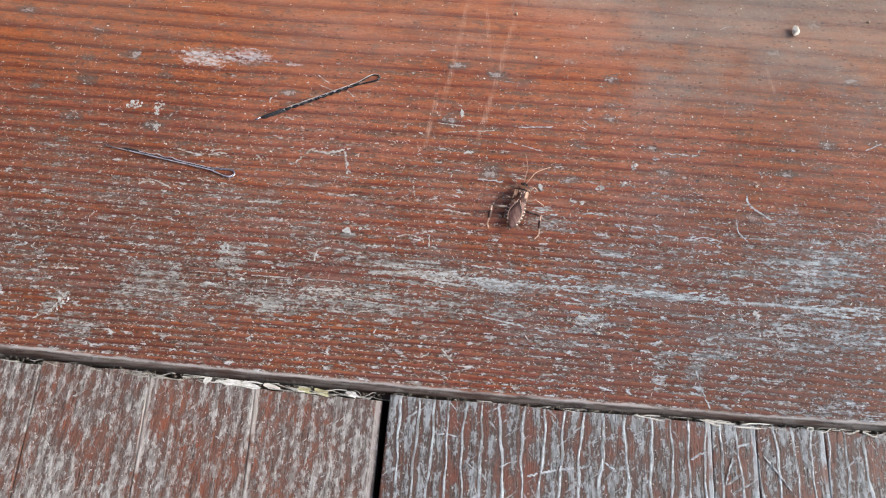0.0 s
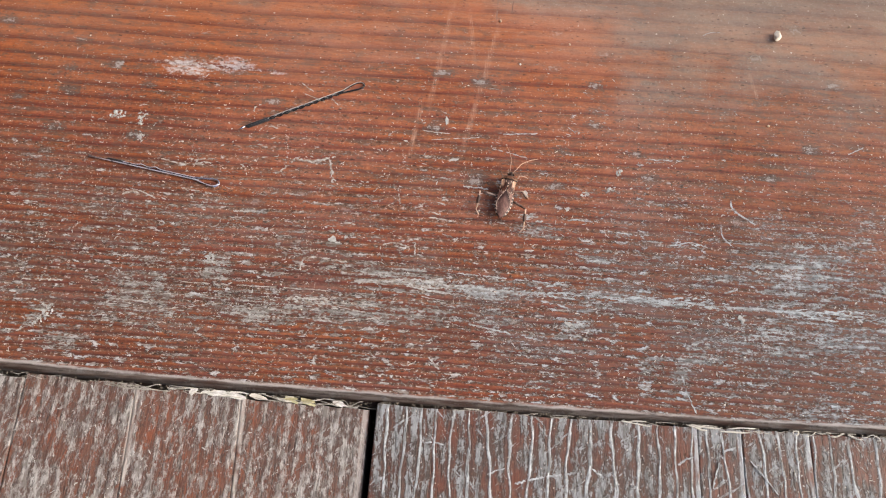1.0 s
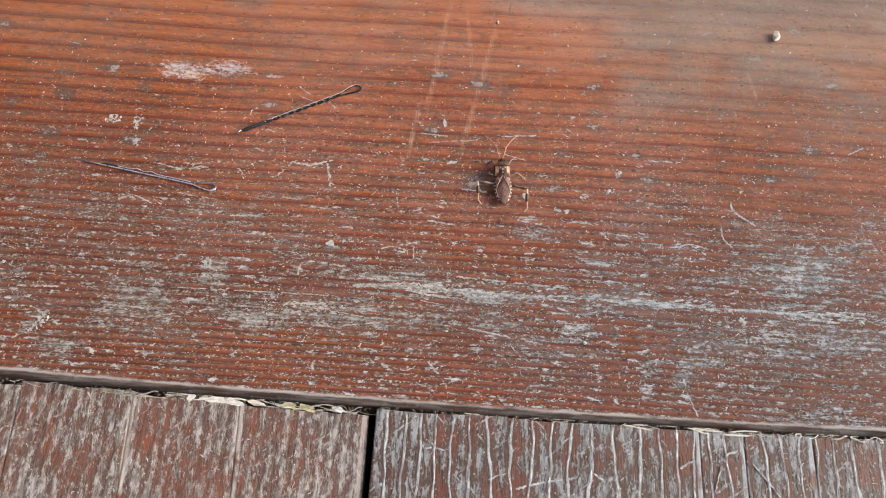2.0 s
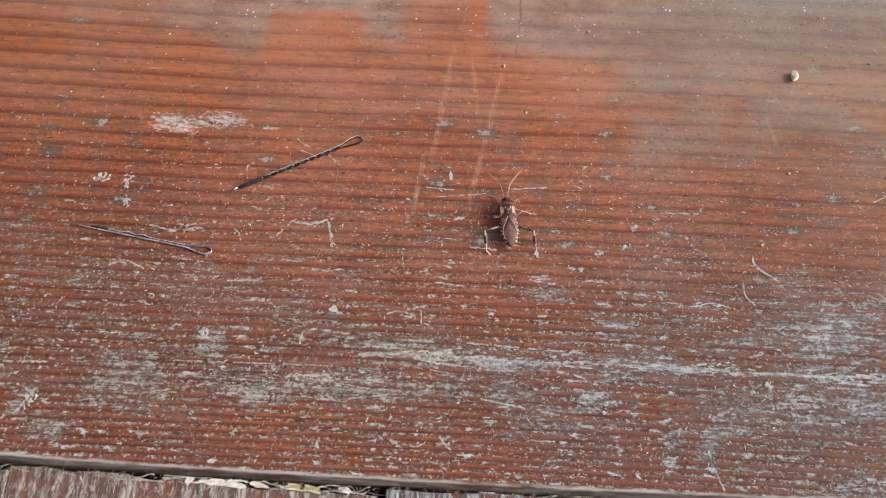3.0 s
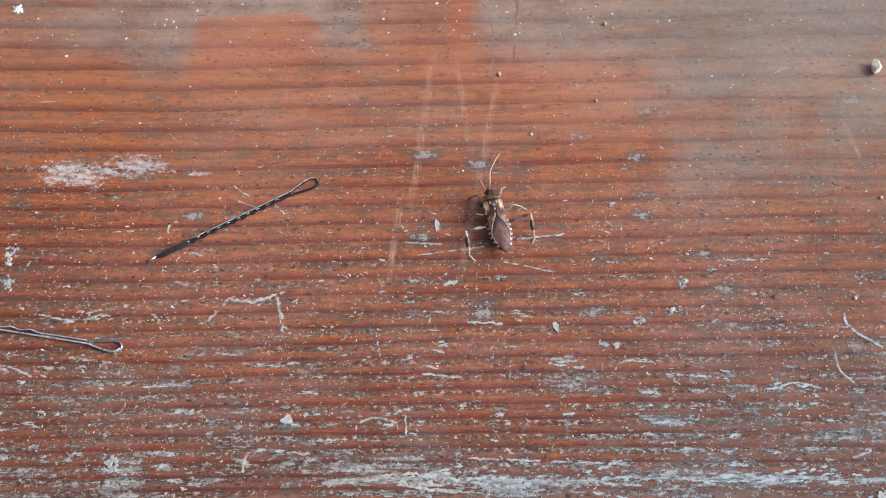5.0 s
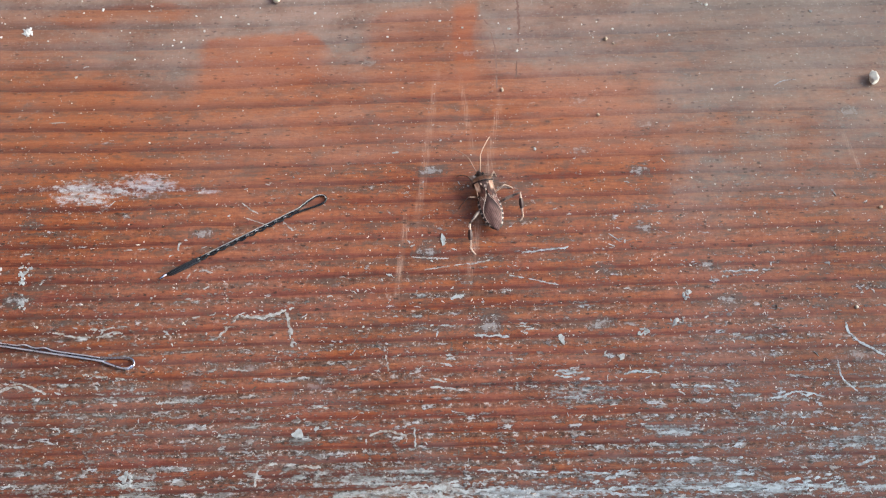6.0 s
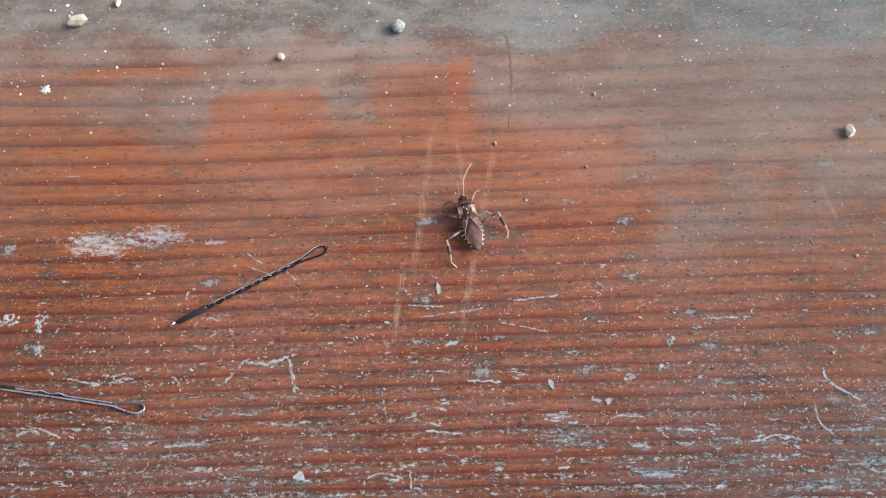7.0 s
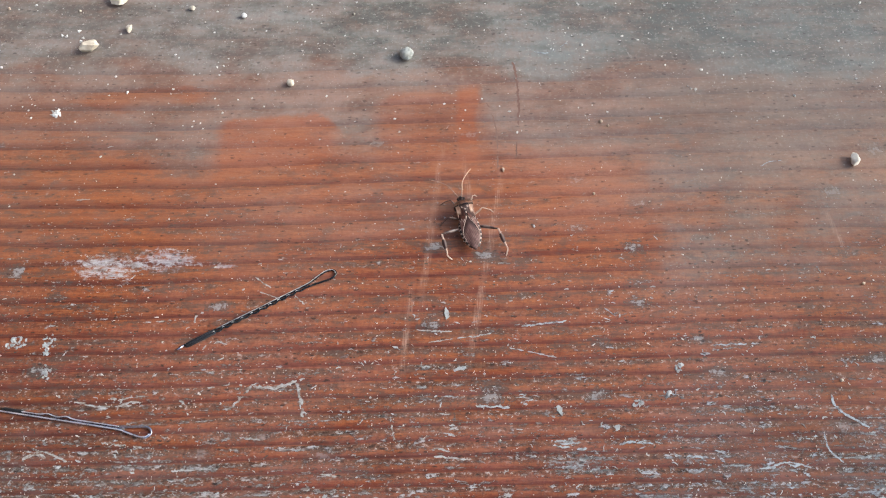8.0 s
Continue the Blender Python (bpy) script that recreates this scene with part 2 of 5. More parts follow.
    colour = s.mix(sheen * 0.27, colour, s.mix(late, (0.43, 0.180, 0.105), (0.255, 0.105, 0.075)))
    colour = s.mix(rim * 0.55, colour, (0.046, 0.028, 0.021))
    # streaks tinted blue in the corner and at +x for the sky's reflection
    sky_tint = corner.max((x + (belt - 0.5) * 0.1).step(-0.01, 0.11) * 0.7)
    grey = s.mix(s.noise(x * 240.0, y * 900.0, 2.5, 3.0).step(0.38, 0.62), s.mix(sky_tint, (0.190, 0.180, 0.165), (0.155, 0.170, 0.182)), s.mix(sky_tint, (0.425, 0.425, 0.41), (0.40, 0.45, 0.485)))
    colour = s.mix(streak * 0.84, colour, grey)
    # whitish paint smear with a thin tail
    smear_d = x * 0.0 + 9.0
    for cx, cy, rx, ry, add in ((-0.0700, 0.0036, 0.0120, 0.0050, 0.0), (-0.0520, 0.0058, 0.0100, 0.0050, 0.10), (-0.0610, 0.0050, 0.0190, 0.0032, 0.25), (-0.0420, 0.0042, 0.0100, 0.0013, 0.35), (-0.0340, 0.0034, 0.0050, 0.0009, 0.25), (-0.0850, 0.0052, 0.0090, 0.0026, 0.75), (-0.0640, -0.0020, 0.0040, 0.0030, 0.7)):
        smear_d = smear_d.min(((x - cx) / rx).math("POWER", 2.0) + ((y - cy) / ry).math("POWER", 2.0) + add)
    smear = (s.noise(x * 130.0, y * 420.0, 41.0, 5.0, 0.75) * 0.40 + dots * 0.42 + s.noise(x * 500.0 + y * 500.0, y * 300.0 - x * 200.0, 43.0, 3.0, 0.7) * 0.18 + smear_d.step(1.9, 0.0) * 0.200).step(0.618, 0.728)
    colour = s.mix(smear * 0.66, colour, s.mix(fleck.step(0.42, 0.58), s.mix(x.step(-0.062, -0.056), (0.42, 0.41, 0.39), (0.35, 0.36, 0.41)), (0.64, 0.66, 0.68)))
    # long pale scratches across the grain, each a bundle of hairlines
    hair = s.noise(x * 3800.0, y * 120.0, 71.0, 3.0, 0.7).step(0.46, 0.60) * s.noise(x * 90.0, y * 160.0, 73.0, 4.0, 0.7).step(0.36, 0.60)
    bend = (s.noise(3.0, y * 60.0, 75.0, 2.0) - 0.5) * 0.0016
    for y0, x0, slope, y1, wide in ((-0.010, 0.0266, 0.124, 0.048, 0.0017), (0.012, 0.0441, -0.112, 0.046, 0.0014), (-0.028, 0.0411, 0.182, 0.034, 0.0016), (0.028, 0.0530, -0.10, 0.046, 0.0010), (-0.032, 0.0213, 0.10, -0.003, 0.0014), (0.008, 0.1576, -0.16, 0.024, 0.0011)):
        way = (x - (y - y0) * slope - x0 + bend).abs().step(wide, wide * 0.25) * y.step(y0 - 0.004, y0 + 0.006) * y.step(y1 + 0.004, y1 - 0.006)
        colour = s.mix(way * (hair * 0.62 + 0.10), colour, (0.47, 0.30, 0.22))
    # a soft veil over the far half: the grain shows through as broad soft bands
    broad = (s.noise(x * 9.0, y * 170.0, 89.0, 2.0, 0.5) + (patchy - 0.5) * 0.35 + (late - 0.4) * 0.20).step(0.40, 0.62)
    veil = y.step(-0.015, 0.045) * (s.noise(x * 26.0, y * 50.0, 87.0, 4.0, 0.65) * 0.6 + 0.14)
    cloudy = s.mix((cross * 0.5 + dots * 0.5).step(0.40, 0.58), s.mix(late, (0.262, 0.080, 0.032), (0.135, 0.040, 0.026)), s.mix(late, (0.335, 0.126, 0.050), (0.175, 0.059, 0.035)))
    cloudy = s.mix((x + (belt - 0.5) * 0.06).step(0.065, 0.115) * 0.75, cloudy, s.mix(late, (0.230, 0.128, 0.082), (0.122, 0.067, 0.050)))
    cloudy = s.mix(broad * 0.40, cloudy, s.mix((x + (belt - 0.5) * 0.06).step(0.065, 0.115), (0.160, 0.056, 0.038), (0.150, 0.092, 0.070)))
    cloudy = s.mix((1.0 - broad) * 0.20, cloudy, (0.390, 0.180, 0.100))
    colour = s.mix(veil, colour, cloudy)
    colour = s.mix((mottle * 0.36).max(clot * 0.45), colour, s.mix((near3 + (dots - 0.5) * 0.8).step(0.17, 0.05) * clot, (0.085, 0.056, 0.044), (0.26, 0.255, 0.25)))
    # a thin film dulls the far half, with pinkish sheen painted into it
    film_sheen = y.step(-0.045, 0.035) * (s.noise(x * 16.0, y * 40.0, 45.0, 4.0, 0.6) + (jag - 0.5) * 0.3).step(0.36, 0.64)
    film_sheen = film_sheen * (1.0 - x.step(0.00, -0.07) * 0.70) * (micro.step(0.38, 0.60) * -0.35 + rim_line * -0.35 + cross.step(0.48, 0.60) * -0.10 + 1.16)
    colour = s.mix((film_sheen * (y.step(-0.02, 0.045) * 0.40 + 0.22)).clamp(), colour, s.mix((x + (belt - 0.5) * 0.05).step(0.085, 0.125), (0.37, 0.162, 0.100), (0.320, 0.200, 0.140)))
    # dust film that thickens away from the nosing, with two wiped patches
    soft = s.noise(x * 22.0, y * 34.0, 51.0, 5.0, 0.62)
    puff = s.noise(x * 75.0, y * 150.0, 59.0, 4.0, 0.62)
    rag = (s.noise(x * 60.0, y * 60.0, 55.0, 4.0) - 0.5) * 0.007 + (micro - 0.5) * 0.0025
    xr, yr = x + rag, y + rag
    first = xr.step(-0.0440, -0.0375) * xr.step(0.0030, -0.0090) * (yr - x * 0.11 + (x + 0.014).max(0.0) * (x + 0.014).max(0.0) * 55.0 - 0.0640).step(0.0012, -0.0014)
    second = xr.step(0.0080, 0.0165) * xr.step(0.054, 0.0435) * (yr + (x - 0.028) * (x - 0.028) * 12.0 - 0.0715).step(0.0016, -0.0024)
    stripe = xr.step(0.0365, 0.0405) * xr.step(0.0480, 0.0438) * yr.step(0.0755, 0.0690)
    island = (((xr + 0.070) / 0.024).math("POWER", 2.0) + ((yr - 0.0735 - x * 0.06) / 0.0050).math("POWER", 2.0)).step(1.3, 0.5)
    clear = first.max(second * 0.62).max(stripe).max(island * 0.70)
    film = (y + (soft - 0.5) * 0.050 + (puff - 0.5) * 0.012).step(0.026, 0.062) * 0.58 * (1.0 - clear * 0.92) * (1.0 - xr.step(-0.060, -0.110) * y.step(0.078, 0.060) * 0.50)
    patch = (((xr + 0.058) / 0.019).math("POWER", 2.0) + ((yr - 0.054 + (x + 0.058) * 0.5) / 0.017).math("POWER", 2.0)).step(1.5, 0.2) * (1.0 - first) * 0.52
    film = film.max(patch)
    heavy = (y + (soft - 0.5) * 0.040 + (puff - 0.5) * 0.010 + x * 0.02).step(0.066, 0.090) * 0.94 * (1.0 - clear * 0.6)
    thin = y.step(-0.05, 0.05) * (xr.step(0.06, 0.11) * 0.12 + 0.18) + xr.step(0.0985, 0.1025) * (y - 0.018).abs().step(0.036, 0.012) * 0.22
    dust = film.max(heavy).max(thin * soft.step(0.38, 0.62))
    dust = (dust * (puff.step(0.35, 0.65) * -0.22 + cross.step(0.42, 0.62) * -0.05 + 1.08)).clamp()
    blot = s.noise(x * 34.0, y * 60.0, 83.0, 5.0, 0.70)
    dusty = s.mix((soft * 0.30 + puff * 0.25 + blot * 0.45).step(0.42, 0.58), (0.112, 0.106, 0.092), (0.255, 0.252, 0.228))
    dusty = s.mix((x + (belt - 0.5) * 0.1).step(0.02, 0.14) * 0.60, dusty, (0.124, 0.131, 0.126))
    dusty = s.mix((x + (belt - 0.5) * 0.1).step(0.01, -0.07) * 0.55, dusty, s.mix(blot.step(0.40, 0.60), (0.150, 0.122, 0.104), (0.235, 0.200, 0.176)))
    dusty = s.mix(cross.step(0.48, 0.62) * 0.12, dusty, (0.078, 0.070, 0.060))
    dusty = s.mix(dots.step(0.54, 0.64) * 0.45, dusty, (0.33, 0.315, 0.285))
    dusty = s.mix(ring.step(0.0, 1.0) * 0.13, dusty, (0.10, 0.080, 0.064))
    colour = s.mix(first * y.step(0.034, 0.046) * 0.24 + second * y.step(0.034, 0.046) * 0.08 + stripe * y.step(0.03, 0.05) * 0.30, colour, s.mix(patchy.step(0.4, 0.6), (0.40, 0.130, 0.056), (0.29, 0.085, 0.042)))
    colour = s.mix(dust, colour, dusty)
    # fine pale specks, thicker in drifts
    near, chance = s.cells(x * 1500.0, y * 1500.0)
    speck = near.step(0.34, 0.16) * (chance + (belt - 0.5) * 0.30 - high * 0.065 + y.step(0.060, 0.085) * 0.055).step(0.87, 0.92)
    colour = s.mix(speck * (0.75 - high * 0.30), colour, (0.52, 0.47, 0.41))
    near2, chance2 = s.cells(x * 420.0 + (micro - 0.5) * 1.4, y * 900.0 + (jag - 0.5) * 1.4)
    pit = near2.step(0.36, 0.14) * (chance2 + (cloud - 0.5) * 0.7 + low * 0.04).step(0.74, 0.82) * (1.0 - high * 0.40)
    colour = s.mix(pit * 0.85, colour, (0.034, 0.024, 0.020))
    # the rounded nosing is bare and grey, with a pale highlight painted along its rim
    edge = y - bow * EDGE_BOW - dx * EDGE_SLOPE - EDGE_Y
    nose = (edge + (jag - 0.5) * 0.0022 + (cloud - 0.5) * 0.003).step(0.0004, -0.0006)
    face = s.mix(s.noise(x * 90.0, y * 900.0, s.z * 900.0, 4.0).step(0.38, 0.62), (0.050, 0.040, 0.034), (0.125, 0.108, 0.096))
    face = s.mix(s.noise(x * 35.0, y * 200.0, s.z * 300.0, 3.0).step(0.50, 0.64) * 0.7, face, (0.042, 0.022, 0.016))
    face = s.mix((edge + 0.0002 + (cloud - 0.5) * 0.002).abs().step(0.0010, 0.0003) * patchy.step(0.34, 0.50) * 0.85, face, (0.40, 0.375, 0.36))
    colour = s.mix(nose * 0.90, colour, face)
    rough = (streak * 0.34 + dust * 0.40 + smear * 0.3 + grime * 0.25 + chip * 0.3 + nose * 0.2 + (jag - 0.5) * 0.3 + low * 0.06 + 0.32).max(0.18).min(0.9)
    height = fibre * 0.30 + fleck * 0.40 + dots * 0.35 * (early * 0.6 + 0.35) + (value + field * 0.03).step(0.570, 0.640) * 0.45 + chip * 0.55 - early * 0.50 + late * 0.25 - rim_line * 0.35
    return s.done(colour, rough, height * y.step(0.090, 0.055), 0.00046, 1.0, specular=0.13)


# the raised grain of the ridged planks: sinuous lines, three waves on an even spacing
VEINS_PER_METRE = 158.0
VEIN_WAVES = ((0.34, 61.0, 16.0, 0.0), (0.16, 150.0, -44.0, 1.0), (0.06, 320.0, 190.0, 2.0), (0.03, 410.0, -520.0, 0.5))


def vein_phase(x, y):
    return x * VEINS_PER_METRE + sum(a * math.sin(x * u + y * v + c) for a, u, v, c in VEIN_WAVES)


def plank_material(name, ridged):
    """Worn plank whose grain runs along y; ridged: raised pale veins between brown lands."""
    s = Shade(name)
    x, y = s.x, s.y
    seed = s.random() * 40.0
    wave = s.noise(x * 40.0, y * 14.0, seed, 2.0) - 0.5
    wob = s.noise(x * 200.0, y * 75.0, seed, 3.0) - 0.5
    if ridged:
        phase = x * VEINS_PER_METRE
        for a, u, v, c in VEIN_WAVES:
            phase = phase + (x * u + y * v + c).sin() * a
    else:
        phase = x * 250.0 + wave * 1.3 + wob * 1.2
    ring = (phase * 6.2832).sin()
    fibre = s.noise(x * 2000.0, y * 110.0, seed, 4.0, 0.65)
    patchy = s.noise(x * 80.0, y * 45.0, seed, 4.0, 0.6)
    micro = s.noise(x * 1400.0, y * 700.0, seed + 1.0, 3.0, 0.7)
    dots = s.noise(x * 1100.0, y * 1000.0, seed + 2.0, 3.0, 0.7)
    wood = s.mix(patchy.step(0.40, 0.60), *(((0.120, 0.040, 0.024), (0.076, 0.042, 0.032)) if ridged else ((0.190, 0.062, 0.033), (0.118, 0.058, 0.044))))
    land = ((phase + 0.42 + wob * 0.5) * 6.2832).sin().step(-0.2, 0.7) * (patchy.step(0.36, 0.50) if ridged else 1.0)
    wood = s.mix(land * (0.75 if ridged else 0.45), wood, (0.050, 0.044, 0.042) if ridged else (0.090, 0.068, 0.058))
    wood = s.mix(fibre.step(0.46, 0.60) * 0.55, wood, (0.045, 0.022, 0.018))
    wood = s.mix(micro.step(0.54, 0.64) * 0.35, wood, (0.20, 0.105, 0.080))
    value = s.noise(x * 430.0, y * (110.0 if ridged else 150.0), seed + 3.0, 5.0, 0.76) * 0.5 + s.noise(x * 1200.0, y * 520.0, seed + 4.0, 4.0, 0.74) * 0.5
    if ridged:
        vein = (ring + (value - 0.5) * 0.60 + (patchy - 0.5) * 0.30).step(0.86, 0.97)
        over = value + (patchy - 0.5) * 0.30 + land * 0.075 + y.step(-0.134, -0.126) * 0.06
        cover = (vein * (dots.step(0.30, 0.45) * 0.35 + 0.65)).max(over.step(0.548, 0.612) * 0.62)
        rim = ring.step(0.35, 0.85).max(over.step(0.52, 0.57))
    else:
        over = value + ring * 0.046 + (patchy - 0.5) * 0.26 + y.step(-0.135, -0.185) * 0.030
        cover = over.step(0.455, 0.600)
        rim = over.step(0.45, 0.49)
    grey = s.mix(s.noise(x * 800.0, y * 260.0, seed + 5.0, 4.0).step(0.38, 0.62), *(((0.19, 0.20, 0.205), (0.40, 0.43, 0.455)) if ridged else ((0.205, 0.190, 0.178), (0.47, 0.455, 0.435))))
    scuff = s.noise(x * 420.0 + y * 300.0, y * 60.0 - x * 90.0, seed + 8.0, 4.0, 0.7).step(0.625, 0.665)
    scuff2 = s.noise(x * 330.0 - y * 420.0, y * 70.0 + x * 60.0, seed + 10.0, 3.0, 0.7).step(0.630, 0.670)
    cover = cover.max(scuff.max(scuff2) * 0.75)
    colour = s.mix(rim * 0.45, wood, (0.040, 0.028, 0.025))
    colour = s.mix(cover * (0.90 if ridged else 0.70), colour, grey)
    pore = s.noise(x * 1100.0, y * 160.0, seed + 9.0, 3.0, 0.7).step(0.57, 0.65)
    colour = s.mix(pore * 0.60, colour, (0.028, 0.022, 0.020))
    # bare pale wood along the broken edges of the joints
    for seam in (-0.0612, -0.0255, 0.0158) if not ridged else (0.1256, 0.1404, 0.1632):
        at = x - seam + (y + 0.145) * (0.06 if seam < 0 else 0.0)
        colour = s.mix((at + (wob * 0.002) + (0.0008 if seam > 0 else -0.0006)).abs().step(0.0011, 0.0005) * (patchy + (y + 0.14) * 3.0).step(0.36, 0.50) * 0.7, colour, (0.47, 0.42, 0.385) if not ridged else (0.36, 0.385, 0.41))
    near, chance = s.cells(x * 1000.0, y * 1000.0)
    speck = near.step(0.30, 0.15) * (chance + (patchy - 0.5) * 0.2).step(0.90, 0.94)
    colour = s.mix(speck * 0.7, colour, (0.50, 0.46, 0.42))
    rough = (cover * 0.3 + (fibre - 0.5) * 0.3 + 0.42).max(0.2).min(0.9)
    return s.done(colour, rough, cover * 0.5 + fibre * 0.5 - pore * 0.6 + micro * 0.3, 0.00045, 0.85, specular=0.30)


def plain(name, a, b, scale=400.0, rough=0.6, depth=0.0, metal=0.0, coat=0.0, islands=False):
    """Two tones mottled at a given number of spots a metre."""
    s = Shade(name)
    n = s.noise(s.x * scale, s.y * scale, s.z * scale, 4.0, 0.6)
    f = n.step(0.3, 0.7)
    if islands:
        f = (f * 0.4 + s.island() * 0.6).clamp()
    return s.done(s.mix(f, a, b), n * 0.2 + (rough - 0.1), n if depth else None, depth or 0.001, 0.8, metal, coat)


def film_material():
    """Dried film, worn through in places; warm, but bluish towards +x where reflected sky is painted in."""
    s = Shade("dull_grey_dried_film")
    n = s.noise(s.x * 500.0, s.y * 700.0, 0.0, 4.0, 0.7)
    sky_tint = (s.x + (s.noise(s.x * 24.0, s.y * 40.0, 19.0, 3.0) - 0.5) * 0.08).step(0.01, 0.09)
    light = s.mix(sky_tint, (0.395, 0.385, 0.365), (0.37, 0.41, 0.435))
    colour = s.mix(n.step(0.38, 0.60), s.mix(sky_tint, (0.20, 0.150, 0.120), (0.17, 0.165, 0.165)), light)
    colour = s.mix(n.step(0.40, 0.34) * 0.8, colour, (0.115, 0.052, 0.037))
    return s.done(colour, 0.8, n, 0.0001, 0.6, specular=0.2)


def membrane_material():
    s = Shade("veined_brown_wing_membrane")
    n = s.noise(s.x * 700.0, s.y * 420.0, 0.0, 3.0)
    lines = ((s.x * 1500.0 + (n - 0.5) * 0.8 + s.y * 330.0 - s.x * s.y * 90000.0) * 6.2832).sin().step(0.30, 0.95) * s.y.step(-0.0010, -0.0030)
    colour = s.mix(n.step(0.35, 0.65), (0.118, 0.056, 0.046), (0.200, 0.108, 0.090))
    colour = s.mix(lines * 0.75, colour, (0.040, 0.018, 0.015))
    front = (s.y + s.x.abs() * 1.1 + (n - 0.5) * 0.0012).step(-0.0022, 0.0004)
    colour = s.mix(front * 0.9, colour, (0.026, 0.010, 0.008))
    return s.done(colour, 0.5, lines, 0.00008, 0.6, specular=0.25)


def corium_material():
    s = Shade("tan_and_brown_forewing")
    n = s.noise(s.x * 900.0, s.y * 420.0, 0.0, 4.0, 0.6)
    ax = s.x.abs() + (n - 0.5) * 0.0006
    yy = s.y + (n - 0.5) * 0.0010
    # mauve-brown towards the tail, chocolate in the middle, tan by the shoulders
    colour = s.mix(n.step(0.40, 0.60), (0.112, 0.050, 0.038), (0.225, 0.118, 0.092))
    colour = s.mix(yy.step(0.0006, 0.0018), colour, s.mix(n.step(0.42, 0.60), (0.038, 0.012, 0.008), (0.098, 0.034, 0.020)))
    colour = s.mix((yy - ax * 0.5).step(0.0018, 0.0032) * ax.step(0.0012, 0.0017), colour, s.mix(n.step(0.4, 0.6), (0.36, 0.19, 0.115), (0.56, 0.37, 0.26)))
    return s.done(colour, 0.5, n, 0.0001, 0.6, specular=0.25)


def pronotum_material():
    s = Shade("dark_brown_shield_with_tan_corners")
    n = s.noise(s.x * 1100.0, s.y * 900.0, s.z * 900.0, 4.0, 0.6)
    yy = s.y + (n - 0.5) * 0.0007
    colour = s.mix(n.step(0.40, 0.60), (0.050, 0.019, 0.010), (0.135, 0.058, 0.029))
    colour = s.mix(yy.step(0.0074, 0.0086).max(yy.step(0.0065, 0.0059)), colour, (0.020, 0.009, 0.006))
    colour = s.mix((s.x.abs() + (n - 0.5) * 0.0008).step(0.0019, 0.0025) * (yy - 0.0068).abs().step(0.0005, 0.0002) * 0.45, colour, (0.36, 0.20, 0.12))
    return s.done(colour, 0.5, n, 0.0001, 0.6, specular=0.25)


def femur_material():
    s = Shade("dark_femur_with_painted_sheen")
    n = s.noise(s.x * 1500.0, s.y * 700.0, s.z * 900.0, 3.0)
    colour = s.mix(n.step(0.40, 0.60), (0.030, 0.014, 0.010), (0.095, 0.048, 0.032))
    # pale grey sheen painted on the middle of the femur
    colour = s.mix((s.y + (n - 0.5) * 0.002 - 0.0040).abs().step(0.0016, 0.0008) * 0.45, colour, (0.30, 0.23, 0.19))
    return s.done(colour, 0.42, n, 0.00008, 0.5)


M_BOARD = board_material()
M_PLANK = plank_material("worn_grey_red_plank", False)
M_RIDGED = plank_material("ridged_grey_red_plank", True)
M_VEIN = plain("pale_bluish_raised_grain", (0.15, 0.152, 0.155), (0.48, 0.51, 0.54), 520.0, 0.8, 0.0003)
M_DARK = plain("dark_gap_dirt", (0.010, 0.008, 0.007), (0.030, 0.024, 0.020), 500.0, 0.9, 0.0006)
M_EARTH = plain("dry_earth", (0.10, 0.085, 0.065), (0.17, 0.145, 0.115), 3.0, 0.95, 0.01)
M_BLOCKER = plain("dark_light_blocker", (0.045, 0.026, 0.018), (0.085, 0.050, 0.034), 9.0, 0.8, 0.002)
M_LACQUER = plain("black_lacquered_steel", (0.006, 0.006, 0.006), (0.014, 0.013, 0.012), 300.0, 0.26, 0.00003)
M_STEEL_GLINT = plain("steel_glint", (0.56, 0.54, 0.60), (0.86, 0.83, 0.90), 300.0, 0.30, 0.0, 0.75)
M_STEEL_BARE = plain("worn_bright_steel", (0.30, 0.29, 0.33), (0.66, 0.63, 0.70), 120.0, 0.16, 0.00002, 0.95)
M_STEEL_HIGHLIGHT = plain("warm_steel_highlight", (0.42, 0.38, 0.34), (0.85, 0.79, 0.72), 500.0, 0.38, 0.0, 0.8)
M_STEEL_WORN = plain("dull_worn_steel", (0.22, 0.215, 0.25), (0.56, 0.54, 0.60), 120.0, 0.18, 0.00002, 0.95)
M_TIP = plain("black_plastic_tip", (0.010, 0.010, 0.011), (0.022, 0.022, 0.024), 900.0, 0.35)
M_STONE = plain("pale_cream_stone", (0.46, 0.385, 0.29), (0.66, 0.58, 0.46), 420.0, 0.85, 0.0004)
M_STONE_CREAM = plain("cream_white_stone", (0.60, 0.54, 0.44), (0.86, 0.80, 0.70), 500.0, 0.85, 0.0003)
M_STONE_WHITE = plain("white_stone", (0.50, 0.48, 0.45), (0.76, 0.74, 0.70), 500.0, 0.8, 0.0004)
M_STONE_GREY = plain("grey_speckled_stone", (0.22, 0.225, 0.195), (0.47, 0.465, 0.415), 900.0, 0.85, 0.0004)
M_STONE_TAN = plain("tan_grit", (0.36, 0.26, 0.17), (0.56, 0.44, 0.33), 700.0, 0.85, 0.0003)
M_SAND = plain("white_sand", (0.52, 0.49, 0.44), (0.82, 0.79, 0.73), 300.0, 0.85, 0.0, islands=True)
M_DUST = plain("pale_dust_grains", (0.30, 0.24, 0.19), (0.78, 0.74, 0.68), 300.0, 0.9, 0.0, islands=True)
M_FLAKE = plain("dry_grey_flakes", (0.185, 0.180, 0.170), (0.49, 0.49, 0.475), 700.0, 0.85, 0.0002, islands=True)
